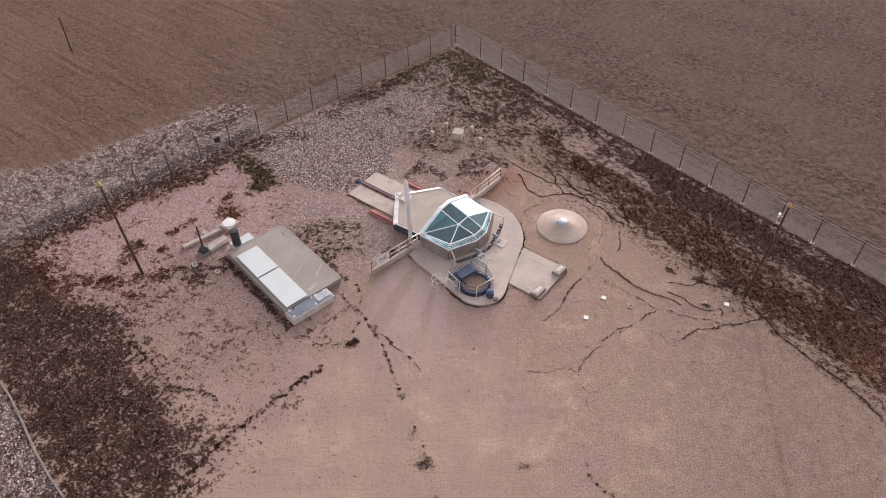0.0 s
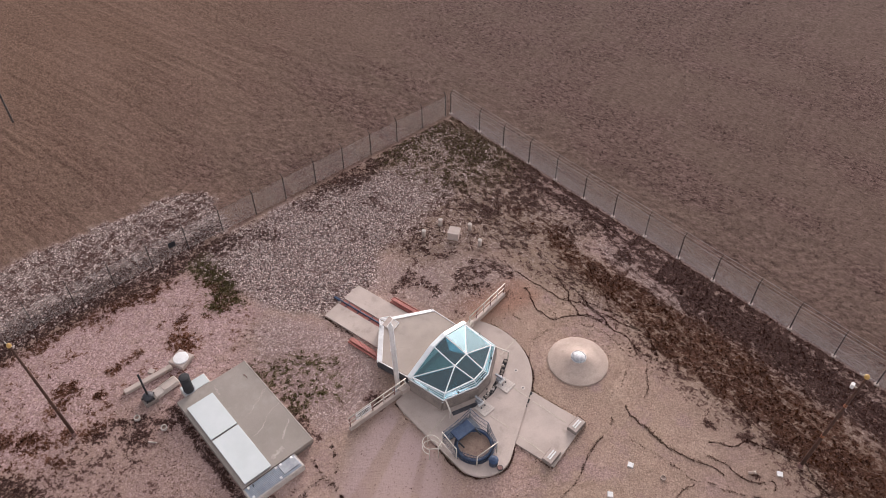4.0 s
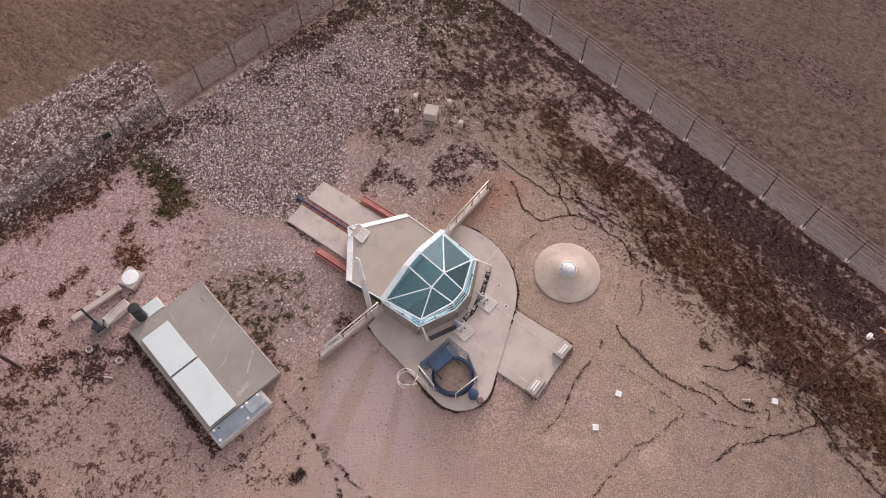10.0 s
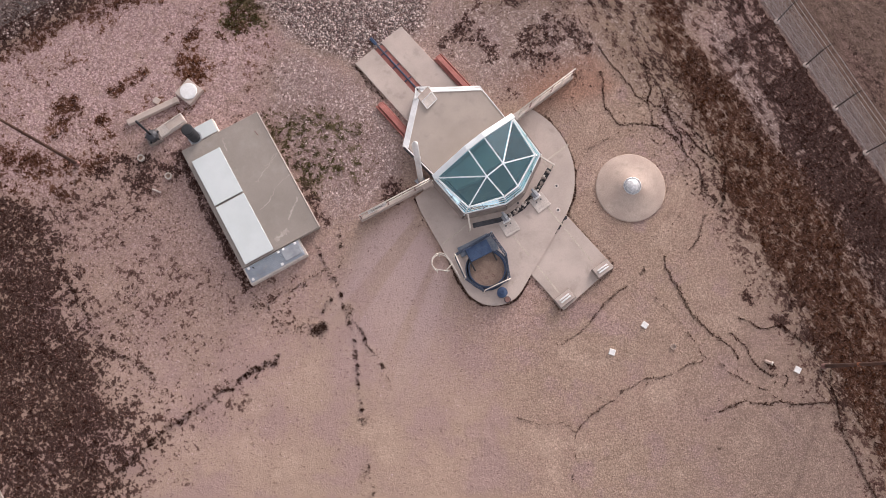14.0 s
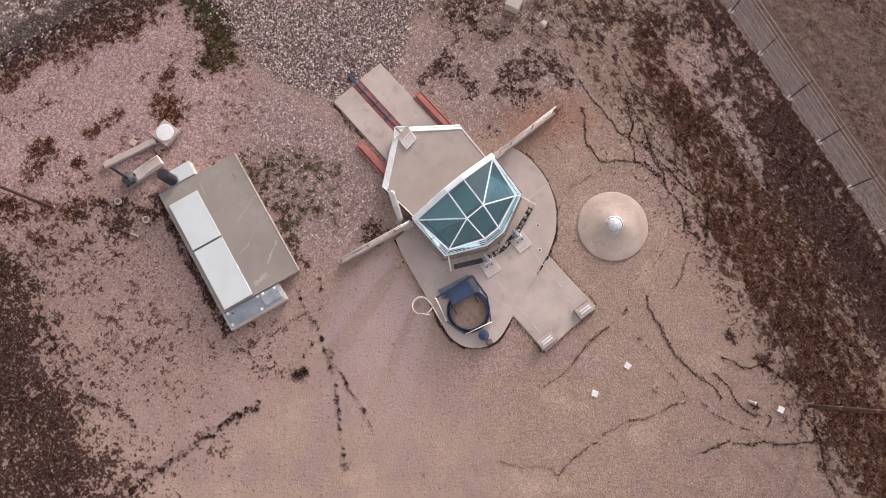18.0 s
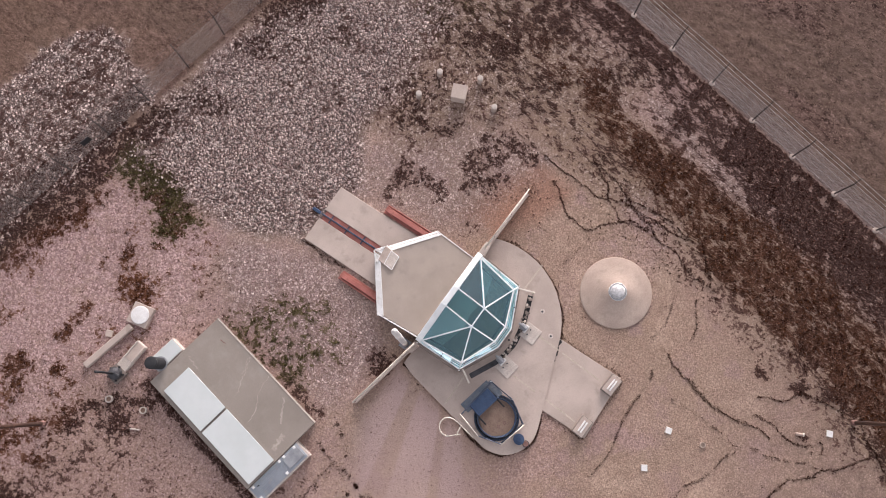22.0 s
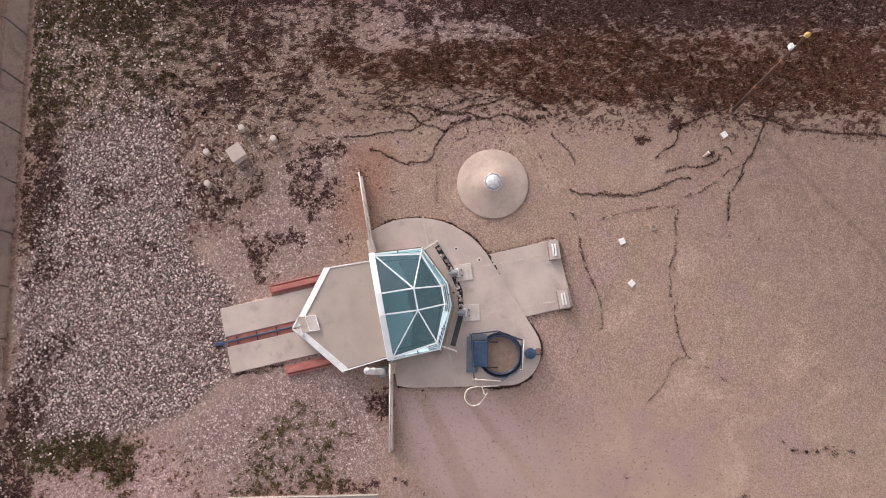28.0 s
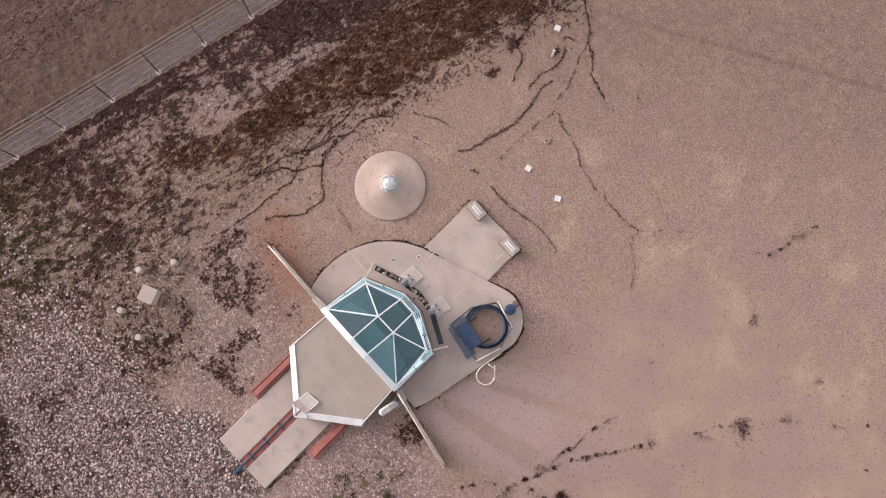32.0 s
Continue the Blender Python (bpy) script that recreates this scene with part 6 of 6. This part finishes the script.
# ---- fences ----
def fence(name, start, along2, outward, steps, footing, label):
    f = thing(name, pose(0, 0, 0), label, "fence")
    a, o = Vector((*along2, 0)), Vector((*outward, 0))
    place = Vector((*start, 0))
    spots, d = [], 0.0
    for s in steps:
        d += s
        spots.append(place + a * d)
    shaft_bm = lathe([(0.038, -0.1), (0.038, 2.0), (0.02, 2.03)], 8)
    arm_bm = tube([(0, 0, 1.98), (o.x * 0.24, o.y * 0.24, 2.28)], 0.022, 6)
    foot_bm = lathe([(0.16, -0.05), (0.15, 0.04), (0.09, 0.06)], 10)
    first = None
    for q in spots:
        if first is None:
            post = part("post", shaft_bm, POST, f)
            arm = part("arm", arm_bm, POST, post)
            foot = part("footing", foot_bm, CONCRETE, post, "pale concrete footing") if footing else None
            first = (post, arm, foot)
        else:
            post = new("post", first[0].data)
            post.parent = f
            for src, nm in ((first[1], "arm"), (first[2], "footing")):
                if src:
                    new(nm, src.data).parent = post
        post.location = q + Vector((rng.normal(0, 0.03), rng.normal(0, 0.03), 0))
    a0, a1 = spots[0], spots[-1]
    for z, off in ((0.15, 0), (0.75, 0), (1.35, 0), (1.95, 0), (2.1, 0.1), (2.27, 0.23)):
        line = [a0.lerp(a1, k / 40) + o * off + Vector((0, 0, z + 0.012 * math.sin(k * 1.7))) for k in range(41)]
        part("wire", tube(line, 0.010 if footing and z > 1.9 else 0.006, 4), WIRE if footing else POST, f)
    netting = bmesh.new()
    run, high, pitch, r = (a1 - a0).length, 1.93, 0.085, 0.0020
    for way in (1, -1):
        for k in range(int((run + high) / pitch)):
            s0 = k * pitch - high
            lo, hi = (max(s0, 0.0), min(s0 + high, run))
            if hi - lo < 0.05:
                continue
            z0, z1 = lo - s0, hi - s0
            if way < 0:
                z0, z1 = high - z0, high - z1
            p0, p1 = a0 + a * lo + Vector((0, 0, z0 + 0.03)), a0 + a * hi + Vector((0, 0, z1 + 0.03))
            up = Vector((-a.x * way, -a.y * way, 1)).normalized()
            tri = [[netting.verts.new(q + r * v) for v in (up, o - up * 0.6, -o - up * 0.6)] for q in (p0, p1)]
            for i in range(3):
                netting.faces.new((tri[0][i], tri[0][(i + 1) % 3], tri[1][(i + 1) % 3], tri[1][i]))
    tagged(part("chain_link", netting, WIRE, f, "grey chain link netting"), kind="stuff")
    return f


fence("fence", CORNER, EAST, NORTH, [0.0, 3.5] + [2.85] * 16, True, "steel post and wire fence with concrete footings")
fence("fence", CORNER, -NORTH, -EAST, [0.56] + [2.7] * 17, False, "thin dark steel post and wire fence")
sign = thing("fence_sign", pose(-22.0, -3.75, 0.88, 0, 0, 78), "black square sign plate hanging on the fence", "sign")
part("plate", box(0.5, 0.02, 0.45, 0, 0, 0, 0.005), BLACK, sign)
part("rim", joined(box(0.52, 0.03, 0.02, 0, 0, 0.44), box(0.52, 0.03, 0.02, 0, 0, -0.01)), DARK_STEEL, sign)
edging = thing("steel_edging", pose(0, 0, 0), "bent grey steel edging strip between weeds and gravel", "edging")
begin = CORNER - NORTH * SOUTH_LINE
prev = None
for k in range(14):
    q = begin + EAST * (2.2 * k) + NORTH * (0.12 * math.sin(k * 1.3))
    if prev is not None:
        part("strip", beam((*prev, 0.10), (*q, 0.10), 0.12, 0.14, 0.01), CONCRETE_DARK, edging)
    prev = q
